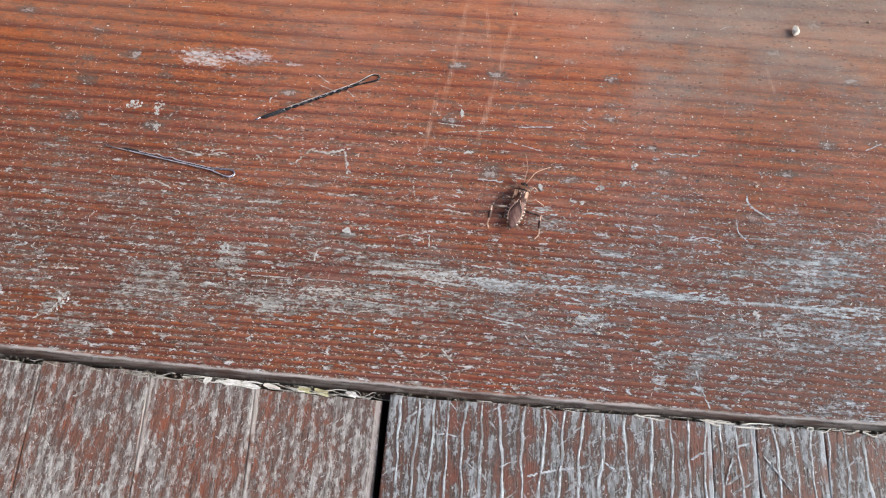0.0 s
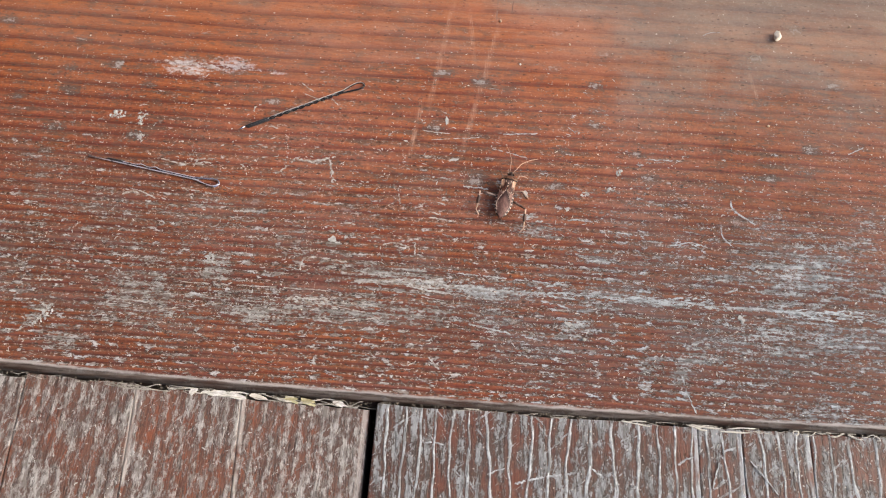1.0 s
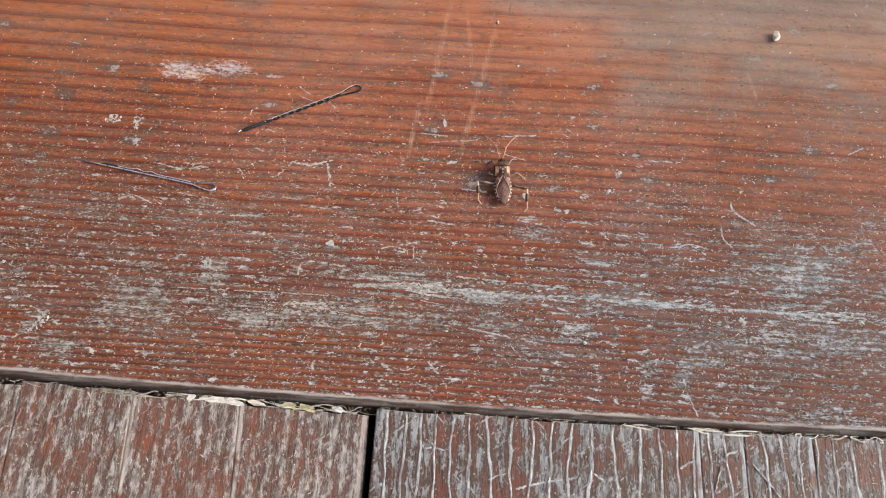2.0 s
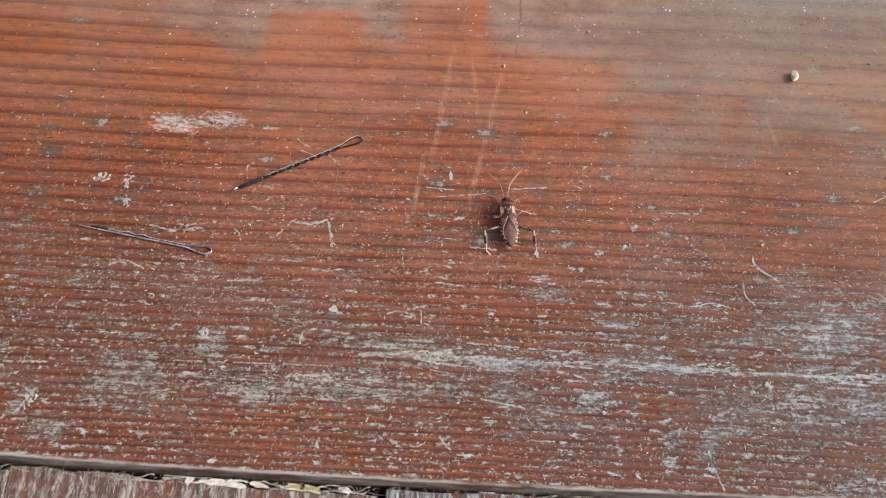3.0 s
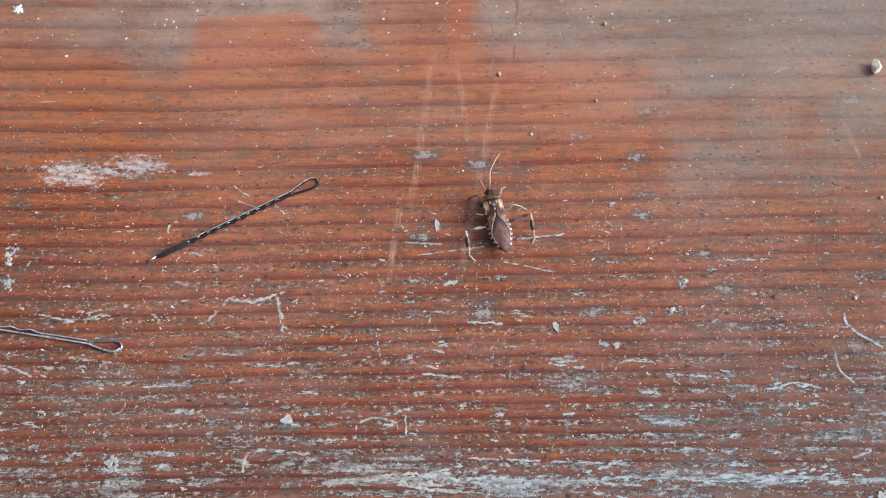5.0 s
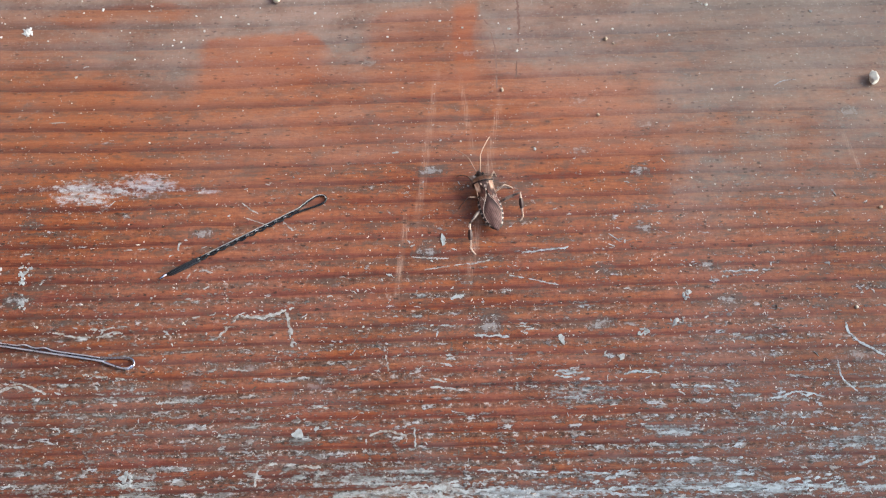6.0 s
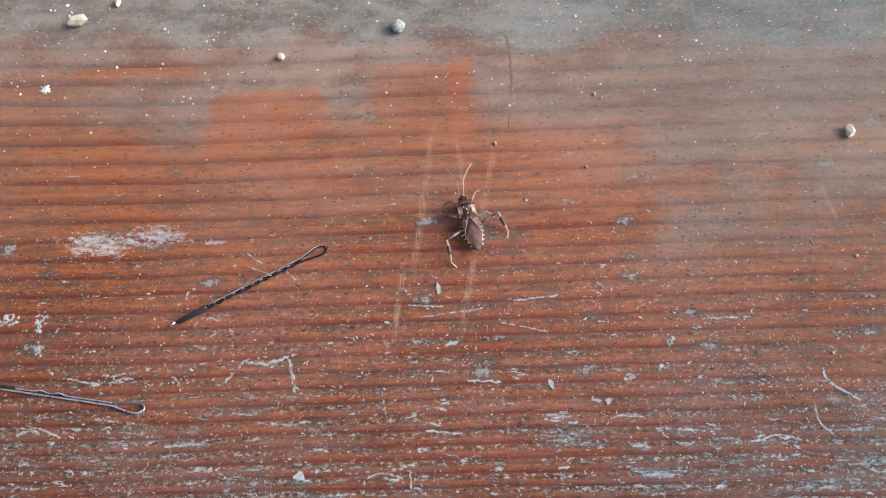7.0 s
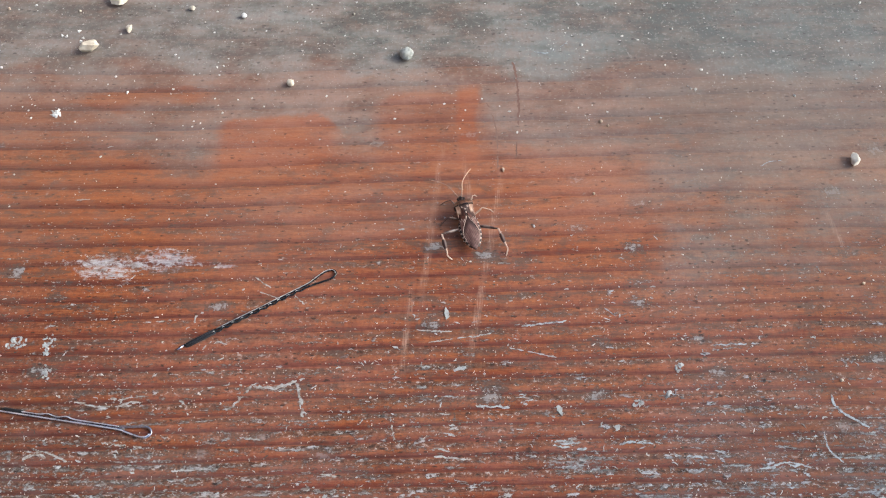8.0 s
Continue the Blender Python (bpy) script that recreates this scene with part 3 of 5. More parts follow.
M_MARK = film_material()
M_SCRATCH_DARK = plain("dark_scratched_varnish", (0.13, 0.062, 0.040), (0.20, 0.115, 0.082), 900.0, 0.7, islands=True)
M_STRAW = plain("dry_straw_fibre", (0.09, 0.075, 0.058), (0.56, 0.53, 0.47), 500.0, 0.8, 0.0001, islands=True)
M_STRAW_PALE = plain("bleached_straw", (0.36, 0.33, 0.28), (0.66, 0.63, 0.57), 500.0, 0.7, 0.0001, islands=True)
M_FLAKE_PALE = plain("pale_torn_paper", (0.40, 0.385, 0.36), (0.68, 0.66, 0.63), 700.0, 0.85, 0.0002)
M_HUSK = plain("dry_yellow_green_husk", (0.22, 0.19, 0.09), (0.48, 0.45, 0.27), 500.0, 0.6, 0.0002)
M_LITTER = plain("dark_litter", (0.035, 0.028, 0.022), (0.13, 0.11, 0.085), 900.0, 0.9, 0.0002, islands=True)
M_PRONOTUM = pronotum_material()
M_TAN = plain("tan_cuticle", (0.26, 0.145, 0.090), (0.48, 0.315, 0.220), 900.0, 0.45, 0.00008)
M_PALE = plain("pale_cream_cuticle", (0.34, 0.23, 0.175), (0.56, 0.42, 0.34), 900.0, 0.5)
M_HIND = plain("dark_hind_leg_cuticle", (0.030, 0.014, 0.010), (0.10, 0.048, 0.030), 900.0, 0.4, 0.00008)
M_CORIUM = corium_material()
M_MEMBRANE = membrane_material()
M_BELLY = plain("dark_abdomen", (0.060, 0.030, 0.022), (0.14, 0.078, 0.058), 900.0, 0.5)
M_BAND_DARK = plain("black_margin_band", (0.016, 0.009, 0.007), (0.040, 0.022, 0.016), 900.0, 0.45)
M_BAND_CREAM = plain("cream_margin_band", (0.38, 0.27, 0.21), (0.58, 0.46, 0.38), 900.0, 0.5)
M_FEMUR = femur_material()
M_EYE = plain("black_eye", (0.012, 0.008, 0.007), (0.03, 0.018, 0.014), 900.0, 0.15)


# ---- mesh shorthand ----
def part(name, bm, material, parent=None, label="", smooth=False):
    """Links a bmesh as one mesh object, under a thing if one is given."""
    mesh = bpy.data.meshes.new(name)
    bmesh.ops.recalc_face_normals(bm, faces=bm.faces)
    bm.to_mesh(mesh)
    bm.free()
    for m in material if isinstance(material, (list, tuple)) else (material,):
        mesh.materials.append(m)
    if smooth:
        mesh.polygons.foreach_set("use_smooth", [True] * len(mesh.polygons))
    ob = new(name, mesh)
    ob.parent = parent
    return tagged(ob, label)


def sweep(bm, points, radii, sides=8, flat=1.0, slot=0):
    """A capped tube along points; radii one or one a point; flat squeezes it in height."""
    points = [Vector(p) for p in points]
    if not isinstance(radii, (list, tuple)):
        radii = [radii] * len(points)
    rings = []
    for i, p in enumerate(points):
        along = (points[min(i + 1, len(points) - 1)] - points[max(i - 1, 0)]).normalized()
        side = along.cross(Vector((0, 0, 1)))
        side = side.normalized() if side.length > 1e-6 else Vector((1, 0, 0))
        up = side.cross(along)
        rings.append([bm.verts.new(p + (side * math.cos(a) + up * math.sin(a) * flat) * radii[i]) for a in (2 * math.pi * k / sides for k in range(sides))])
    for a, b in zip(rings, rings[1:]):
        for k in range(sides):
            bm.faces.new((a[k], a[(k + 1) % sides], b[(k + 1) % sides], b[k])).material_index = slot
    for ring in (rings[0], rings[-1]):
        bm.faces.new(ring).material_index = slot


def smooth_line(points, steps=6):
    """Catmull-Rom through points."""
    pts = [Vector(p) for p in points]
    pts = [pts[0] * 2 - pts[1], *pts, pts[-1] * 2 - pts[-2]]
    out = []
    for a, b, c, d in zip(pts, pts[1:], pts[2:], pts[3:]):
        for k in range(steps):
            t = k / steps
            out.append(0.5 * (2 * b + (c - a) * t + (2 * a - 5 * b + 4 * c - d) * t * t + (3 * b - a - 3 * c + d) * t ** 3))
    return out + [pts[-2]]


def loft(bm, stations, sides=16, cut=None):
    """A body along y from stations (y, half width, bottom z, top z)."""
    rings = []
    for y, half, z0, z1 in stations:
        mid, tall = (z0 + z1) / 2, (z1 - z0) / 2
        rings.append([bm.verts.new((half * math.cos(a), y, mid + tall * math.sin(a))) for a in (2 * math.pi * k / sides for k in range(sides))])
    for a, b in zip(rings, rings[1:]):
        for k in range(sides):
            bm.faces.new((a[k], a[(k + 1) % sides], b[(k + 1) % sides], b[k]))
    bm.faces.new(rings[0]), bm.faces.new(rings[-1])


# ---- setting ----
PLANK_TOP, RIDGED_TOP = -0.0033, -0.0017


def edge_y(x):
    return EDGE_Y + EDGE_SLOPE * (x - MID_X) + EDGE_BOW * (x - MID_X) ** 2


ground = bmesh.new()
bmesh.ops.create_grid(ground, x_segments=40, y_segments=40, size=300)
for v in ground.verts:
    v.co.z = -0.16
tagged(part("ground", ground, M_EARTH), "dry bare earth below the floor", "ground", kind="structure")

base = bmesh.new()
bmesh.ops.create_cube(base, size=1, matrix=Matrix.Translation((0.355, -0.265, -0.095)) @ Matrix.Diagonal((1.69, 1.366, 0.13, 1)))
floor = tagged(part("floor", base, M_DARK), "weathered red-brown wooden floor, dirt in its joints", "floor", kind="structure")


def wide_board():
    """The wide varnished board with a rounded nosing."""
    bm = bmesh.new()
    profile = [(0.0, 0.0)] + [(-0.0025 * math.sin(radians(a)), -0.0025 + 0.0025 * math.cos(radians(a))) for a in range(10, 91, 10)] + [(-0.0026, -0.010), (-0.0026, -0.028)]
    back = 0.42
    columns = []
    for i in range(121):
        x = -0.488 + 1.688 * i / 120
        near = min(max(x, -0.2), 0.27)
        e = edge_y(near) + 0.00025 * noise.noise((x * 60, 3, 0)) + 0.0001 * noise.noise((x * 300, 5, 0))
        column = [bm.verts.new((x, back, -0.028)), bm.verts.new((x, back, 0))]
        column += [bm.verts.new((x, e + dy, z)) for dy, z in profile]
        columns.append(column)
    for a, b in zip(columns, columns[1:]):
        for k in range(len(a)):
            n = (k + 1) % len(a)
            bm.faces.new((a[k], b[k], b[n], a[n]))
    bm.faces.new(columns[0]), bm.faces.new(columns[-1])
    board = part("board", bm, M_BOARD, floor, "wide varnished red-brown board, scuffed, with rounded nosing", smooth=True)
    bev = board.data
    for p in bev.polygons:
        p.use_smooth = abs(p.normal.z) < 0.999
    return board


WIDE_BOARD = wide_board()


def plank(x0, x1, material, seed, gap=0.0032, y0=-0.95, top=PLANK_TOP, lean=(0.0, 0.0)):
    """A short worn plank with eased edges and a slightly uneven end."""
    rnd = random.Random(seed)
    bm = bmesh.new()
    ease = 0.0004
    xs = [x0, x0 + ease * 0.3, x0 + ease] + [x0 + ease + (x1 - x0 - 2 * ease) * k / 8 for k in range(1, 8)] + [x1 - ease, x1 - ease * 0.3, x1]
    zs = [top - ease, top - ease * 0.3] + [top] * 9 + [top - ease * 0.3, top - ease]
    rows = []
    jag = [rnd.uniform(-0.0005, 0.0005) for _ in xs]
    for y, dz, j in ((0, -ease, 1), (-ease, 0, 0.6), (-0.06, 0, 0), (y0, 0, 0)):
        rows.append([bm.verts.new((x + (lean[0] + (lean[1] - lean[0]) * (x - x0) / (x1 - x0)) * (max(y, -0.2) + 0.02), y + (edge_y(min(max(x, -0.2), 0.27)) - gap if y > -0.5 else 0) + jag[i] * j, z + dz)) for i, (x, z) in enumerate(zip(xs, zs))])
    for a, b in zip(rows, rows[1:]):
        for k in range(len(xs) - 1):
            bm.faces.new((a[k], a[k + 1], b[k + 1], b[k]))
    # sides and ends down to the bed
    deep = -0.028
    loop = rows[0] + [r[-1] for r in rows[1:]] + rows[-1][-2::-1] + [r[0] for r in rows[-2:0:-1]]
    down = [bm.verts.new((v.co.x, v.co.y, deep)) for v in loop]
    for k in range(len(loop)):
        n = (k + 1) % len(loop)
        bm.faces.new((loop[k], loop[n], down[n], down[k]))
    bm.faces.new(down)
    return part("plank", bm, material, floor)


SEAM_LEAN = -0.06
JOINTS = [-0.488, -0.40, -0.32, -0.215, -0.150, -0.0985, -0.0612, -0.0255, 0.0186]
GAPS = [0.0043, 0.0043, 0.0043, 0.0043, 0.0045, 0.0033, 0.0040, 0.0049]
for i, (a, b) in enumerate(zip(JOINTS, JOINTS[1:])):
    plank(a + 0.0001, b - (0.0001 if b < 0 else 0.0021), M_PLANK, i, gap=GAPS[i], lean=(SEAM_LEAN, SEAM_LEAN if b < 0 else -0.012))
JOINTS = [0.0186, 0.1256, 0.1404, 0.1632, 0.200, 0.262, 0.33, 0.46, 0.66, 0.90, 1.20]
for i, (a, b) in enumerate(zip(JOINTS, JOINTS[1:])):
    top = RIDGED_TOP + (0.0004 if i == 0 else 0)
    board = plank(a + (0.0001 if i else 0.0002), b - 0.0001, M_RIDGED, 50 + i, gap=0.0034 + 0.0002 * (i % 2), top=top)
    if a > 0.21:
        continue
    bm = bmesh.new()
    for k in range(math.floor(vein_phase(a, -0.15)) - 2, math.floor(vein_phase(b, -0.15)) + 3):
        run = []
        for j in range(86):
            y = -0.1255 - 0.0011 * j
            lo, hi = a - 0.03, b + 0.03
            for _ in range(22):
                mid = (lo + hi) / 2
                lo, hi = (mid, hi) if vein_phase(mid, y) < k + 0.25 else (lo, mid)
            worn_out = noise.noise((k * 3.1, y * 75, 0)) < -0.05
            if a + 0.0008 < lo < b - 0.0008 and y < edge_y(lo) - 0.0034 and not worn_out:
                run.append((lo + 0.00014 * noise.noise((k, y * 500, 2)), y, top))
            else:
                if len(run) > 2:
                    sweep(bm, run, [0.00020 if m in (0, len(run) - 1) else 0.00024 + 0.00024 * noise.noise((k * 1.7, p[1] * 420, 5)) for m, p in enumerate(run)], 6, 0.12)
                run = []
        if len(run) > 2:
            sweep(bm, run, [0.00024 + 0.00024 * noise.noise((k * 1.7, p[1] * 420, 5)) for p in run], 6, 0.12)
    part("grain_ridges", bm, M_VEIN, board, "raised pale grain lines", True)

# unseen dark wall, added to cut sky light and reflections from the -x side
wall = bmesh.new()
bmesh.ops.create_cube(wall, size=1, matrix=Matrix.Translation((-0.55, -0.1, 1.12)) @ Matrix.Diagonal((0.12, 2.6, 2.56, 1)))
tagged(part("light_blocking_wall", wall, M_BLOCKER), "unseen plain dark wall added to dim the shaded side", "wall", kind="structure")


# ---- hair pins ----
def hair_pin(name, place, turn, length, short, mirror, label, worn):
    """A bent-wire hair pin that lies flat: eye at the origin, legs along -x. worn: bare bright steel with two bumps; else black lacquer and even crimps."""
    pin = tagged(new(name), label, "hair pin", "hair pins")
    r = 0.00040 if worn else 0.00034
    z = r + 0.00002
    s = -1.0 if mirror else 1.0
    metal = M_STEEL_BARE if worn else M_LACQUER
    eye = [(-0.0098, 0.00043, z), (-0.0075, 0.00072, z), (-0.0050, 0.00115, z), (-0.0028, 0.00140, z), (-0.0010, 0.00115, z), (0, 0.0001, z), (-0.0008, -0.00100, z), (-0.0026, -0.00120, z), (-0.0050, -0.00092, z), (-0.0075, -0.00060, z), (-0.0098, -0.00036, z)]
    bm = bmesh.new()
    sweep(bm, smooth_line([(px, py * s * (1.0 + 0.14 * min(1.0, (px + 0.0098) / 0.005)), pz) for px, py, pz in eye], 6), r, 10, 0.9)
    part("loop", bm, metal, pin, smooth=True)
    bm = bmesh.new()
    straight = [(-0.0088, 0.00055 * s, z), (-0.0100, 0.00042 * s, z), (-length * 0.5, 0.00037 * s, z), (-length + 0.003, 0.00034 * s, z), (-length, 0.0001 * s, z)]
    sweep(bm, smooth_line(straight, 8), [r * 0.9] + [r] * 29 + [r * 0.9, r * 0.8, r * 0.65], 10, 0.9)
    leg = part("straight_leg", bm, metal, pin, "bright straight steel leg" if worn else "black straight leg", True)
    end = length - short
    crimp, crests = [], []
    for k in range(145):
        u = k / 144
        px = -0.0094 - (end - 0.0094) * u
        if worn:
            wave = 0.00042 * sum(math.exp(-((u - c) / 0.045) ** 2) for c in (0.46, 0.62))
        else:
            wave = math.sin(u * 2 * math.pi * 13.0) * 0.00020 if 0.04 < u < 0.80 else 0.0
        crimp.append((px, (-0.00036 - (wave if worn else -wave)) * s, z + max(0.0, wave) * 0.9))
        if not worn and wave > 0.00006:
            crests.append((crimp[-1], k))
    bm = bmesh.new()
    sweep(bm, crimp, r * (0.80 if worn else 1.0), 8, 0.9)
    wavy = part("wavy_leg", bm, M_STEEL_WORN if worn else metal, pin, "thin steel leg with two bumps" if worn else "crimped black leg", True)
    if worn:
        bm = bmesh.new()
        sweep(bm, [(-end - 0.0008, -0.00043 * s, z), (-end + 0.0004, -0.00043 * s, z), (-end + 0.0050, -0.00043 * s, z), (-end + 0.0056, -0.00043 * s, z)], [0.00025, 0.00046, 0.00046, 0.00036], 10, 0.9)
        part("tip", bm, M_TIP, pin, "black plastic tip", True)
        # a bright strip laid on each leg stands in for the sky's highlight
        for line, target in ((smooth_line([(-0.0003, 0.0004, 0), (-0.0011, 0.00125, 0), (-0.0028, 0.00156, 0), (-0.0050, 0.00128, 0), (-0.0075, 0.00082, 0), (-0.0100, 0.00050, 0), (-length * 0.5, 0.00042, 0), (-length + 0.003, 0.00040, 0)], 8), leg), ([(px, py / s - 0.00003, pz - z) for px, py, pz in crimp[:-8]], wavy)):
            bm = bmesh.new()
            sweep(bm, [(px, py * s, pz + z + r * (0.78 if target is leg else 0.62)) for px, py, pz in line], 0.00019 if target is leg else 0.00013, 6)
            part("highlight_line", bm, M_STEEL_GLINT, target, "raised bright strip that stands in for the wire's highlight", True)
    else:
        # highlights drawn as bright strips on the wire top and crimp crests; bare end
        bm = bmesh.new()
        rim = [(-0.0002, -0.0004, 0), (-0.0003, 0.0006, 0), (-0.0012, 0.00140, 0), (-0.0028, 0.00172, 0), (-0.0050, 0.00142, 0), (-0.0075, 0.00086, 0), (-0.0098, 0.00056, 0), (-length * 0.45, 0.00050, 0), (-length + 0.012, 0.00048, 0)]
        sweep(bm, smooth_line([(px, py * s, z + r * 0.84) for px, py, _ in rim], 8), 0.00012, 6)
        part("highlight_rim", bm, M_STEEL_HIGHLIGHT, leg, "thin bright strip that stands in for the wire's highlight", True)
        bm = bmesh.new()
        group = []
        for (p, k), following in zip(crests, crests[1:] + [((0, 0, 0), -9)]):
            group.append((p[0], p[1] + 0.0001 * s, p[2] + r * 0.82))
            if following[1] != k + 1:
                if len(group) > 2:
                    sweep(bm, group, [0.00005] + [0.00011] * (len(group) - 2) + [0.00005], 6)
                group = []
        part("highlight_crest", bm, M_STEEL_HIGHLIGHT, wavy, "bright strips that stand in for glints on the crimps", True)
        bm = bmesh.new()
        sweep(bm, [(-end + 0.0085, -0.00043 * s, z), (-end + 0.0080, -0.00043 * s, z), (-end, -0.00042 * s, z), (-end - 0.0008, -0.00030 * s, z)], [0.00040, 0.00048, 0.00048, 0.00030], 10, 0.9)
        sweep(bm, [(-end + 0.0085, 0.00040 * s, z), (-end + 0.0080, 0.00040 * s, z), (-end + 0.0004, 0.00036 * s, z), (-end, 0.00034 * s, z)], [0.00041, 0.00047, 0.00046, 0.00040], 10, 0.9)
        part("tip", bm, M_TIP, pin, "black plastic tip", True)
        bm = bmesh.new()
        sweep(bm, [(-length + 0.0016, 0.00030 * s, z), (-length - 0.0004, 0.00008 * s, z), (-length - 0.0009, 0.00006 * s, z)], [0.00040, 0.00034, 0.00020], 8, 0.9)
        part("bare_end", bm, M_STEEL_WORN, leg, "bare bright wire end", True)
    pin.matrix_basis = pose(*place, 0, 0, turn)
    return pin


hair_pin("hair_pin", (0.0006, 0.0010, 0.0), 29.3, 0.0510, 0.0028, False, "black lacquered hair pin with crimped leg lying on the board", False)
hair_pin("hair_pin", (-0.0480, -0.0490, 0.0), -9.2, 0.0512, 0.0080, True, "worn bright steel hair pin lying on the board", True)


# ---- loose stones and crumbs ----
def pebble(place, size, material, seed, label, facets=0.28, turn=0.0, detail=2, sharp=False):
    """An irregular stone with worn facets, resting on the board."""
    rnd = random.Random(seed)
    bm = bmesh.new()
    bmesh.ops.create_icosphere(bm, subdivisions=detail + 1, radius=0.5)
    cuts = []
    for _ in range(16 if sharp else 9):
        n = Vector((rnd.gauss(0, 1), rnd.gauss(0, 1), rnd.gauss(0, 1))).normalized()
        cuts.append((n, 0.5 * (1 - facets * rnd.uniform(0.3, 1.0))))
    off = Vector((seed * 3.7, seed * 1.3, 0))
    for v in bm.verts:
        for n, d in cuts:
            over = v.co.dot(n) - d
            if over > 0:
                v.co -= n * over * 0.92
        v.co *= 1 + (0.05 if sharp else 0.10) * noise.noise(v.co * 4 + off) + 0.05 * noise.noise(v.co * 11 + off)
        v.co = Vector((v.co.x * size[0], v.co.y * size[1], v.co.z * size[2]))
    low = min(v.co.z for v in bm.verts)
    for v in bm.verts:
        v.co.z -= low + 0.00004
    ob = part("pebble", bm, material, None, label, not sharp)
    ob.matrix_basis = pose(place[0], place[1], 0, 0, 0, turn)
    return tagged(ob, label, "pebble", "pebbles on the board")


pebble((-0.0919, 0.0922), (0.0080, 0.0058, 0.0042), M_STONE, 1, "angular cream pebble lying on dusty board", 0.46, 28, 3, True)
pebble((-0.0862, 0.1150), (0.0078, 0.0066, 0.0046), M_STONE, 2, "large angular cream pebble on dusty board", 0.46, -12, 3, True)
pebble((-0.0797, 0.1010), (0.0026, 0.0042, 0.0026), M_STONE, 3, "small upright cream pebble on dusty board", 0.44, -4, 2, True)
pebble((0.0212, 0.0870), (0.0049, 0.0050, 0.0040), M_STONE_GREY, 4, "round grey speckled pebble on dusty board", 0.14, 10, 3)
pebble((-0.0191, 0.0750), (0.0027, 0.0029, 0.0021), M_STONE, 5, "small rounded cream pebble on dusty board", 0.2, 30)
pebble((-0.0387, 0.1070), (0.0023, 0.0022, 0.0017), M_STONE_WHITE, 6, "small whitish pebble on dusty board", 0.25, 60)
pebble((-0.0582, 0.1110), (0.0026, 0.0020, 0.0016), M_STONE, 7, "small flat cream pebble on dusty board", 0.3, 20)
pebble((0.1688, 0.0400), (0.0042, 0.0056, 0.0034), M_STONE_CREAM, 8, "white faceted pebble lying on the board", 0.48, -8, 3, True)
pebble((0.0873, 0.0575), (0.0012, 0.0015, 0.0010), M_STONE_TAN, 9, "tiny tan pebble on the board", 0.25, 0)
pebble((0.0896, 0.0558), (0.0008, 0.0008, 0.0006), M_STONE_TAN, 10, "tiny tan grit grain on the board", 0.25, 0, 1)
pebble((0.0534, 0.0382), (0.0010, 0.0016, 0.0009), M_STONE_TAN, 11, "tiny oval pale grain on the board", 0.2, 8, 1)
pebble((-0.1262, 0.112), (0.0013, 0.0014, 0.0010), M_STONE_TAN, 12, "tiny tan pebble on dusty board", 0.25, 8, 1)
pebble((-0.0997, 0.1106), (0.0011, 0.0009, 0.0008), M_STONE, 13, "tiny cream grain on dusty board", 0.25, 8, 1)
pebble((0.0016, 0.1078), (0.0009, 0.0010, 0.0008), M_STONE, 14, "tiny cream grain on dusty board", 0.25, 8, 1)
pebble((0.2003, 0.0489), (0.0012, 0.0011, 0.0010), M_STONE_TAN, 15, "tiny tan pebble on the board", 0.25, 8, 1)
pebble((0.1608, -0.0046), (0.0013, 0.0010, 0.0008), M_STONE_TAN, 16, "tiny cream grain on the board", 0.25, 20, 1)
pebble((0.147, -0.0353), (0.0011, 0.0010, 0.0008), M_STONE, 17, "tiny cream grain on the board", 0.2, 20, 1)
pebble((0.0623, 0.0166), (0.0008, 0.0010, 0.0007), M_STONE_WHITE, 18, "tiny white grain on the board", 0.2, 20, 1)
pebble((0.0823, 0.0286), (0.0008, 0.0011, 0.0007), M_STONE_TAN, 19, "tiny cream grain on the board", 0.2, 20, 1)
pebble((0.0877, -0.0994), (0.0016, 0.0014, 0.0008), M_STONE_GREY, 20, "small flat pale grain on worn board", 0.25, 0, 1)


def flake(place, size, turn, seed, material, label, name="flake"):
    """A thin curled chip with a ragged outline."""
    rnd = random.Random(seed)
    bm = bmesh.new()
    count = 14
    rim = []
    radii = [rnd.uniform(0.40, 1.25) for _ in range(count)]
    for k in range(count):
        a = 2 * math.pi * k / count
        r = 0.5 * (0.65 * radii[k] + 0.35 * radii[k - 1]) * (0.92 + 0.16 * math.cos(2 * a + seed) + 0.10 * math.cos(5 * a + seed))
        rim.append((r * math.cos(a) * size[0], r * math.sin(a) * size[1]))
    lift = [rnd.uniform(0.00002, 0.00022) for _ in rim]
    top = [bm.verts.new((px, py, 0.00016 + h)) for (px, py), h in zip(rim, lift)]
    bottom = [bm.verts.new((px, py, h * 0.4)) for (px, py), h in zip(rim, lift)]
    mid_t, mid_b = bm.verts.new((0, 0, 0.00022)), bm.verts.new((0, 0, 0.00002))
    for k in range(count):
        n = (k + 1) % count
        bm.faces.new((top[k], top[n], mid_t)), bm.faces.new((bottom[n], bottom[k], mid_b)), bm.faces.new((top[k], bottom[k], bottom[n], top[n]))
    ob = part(name, bm, material, None, label)
    ob.matrix_basis = pose(place[0], place[1], 0.0, 0, 0, turn)
    return tagged(ob, label, "flake", "flakes on the board")


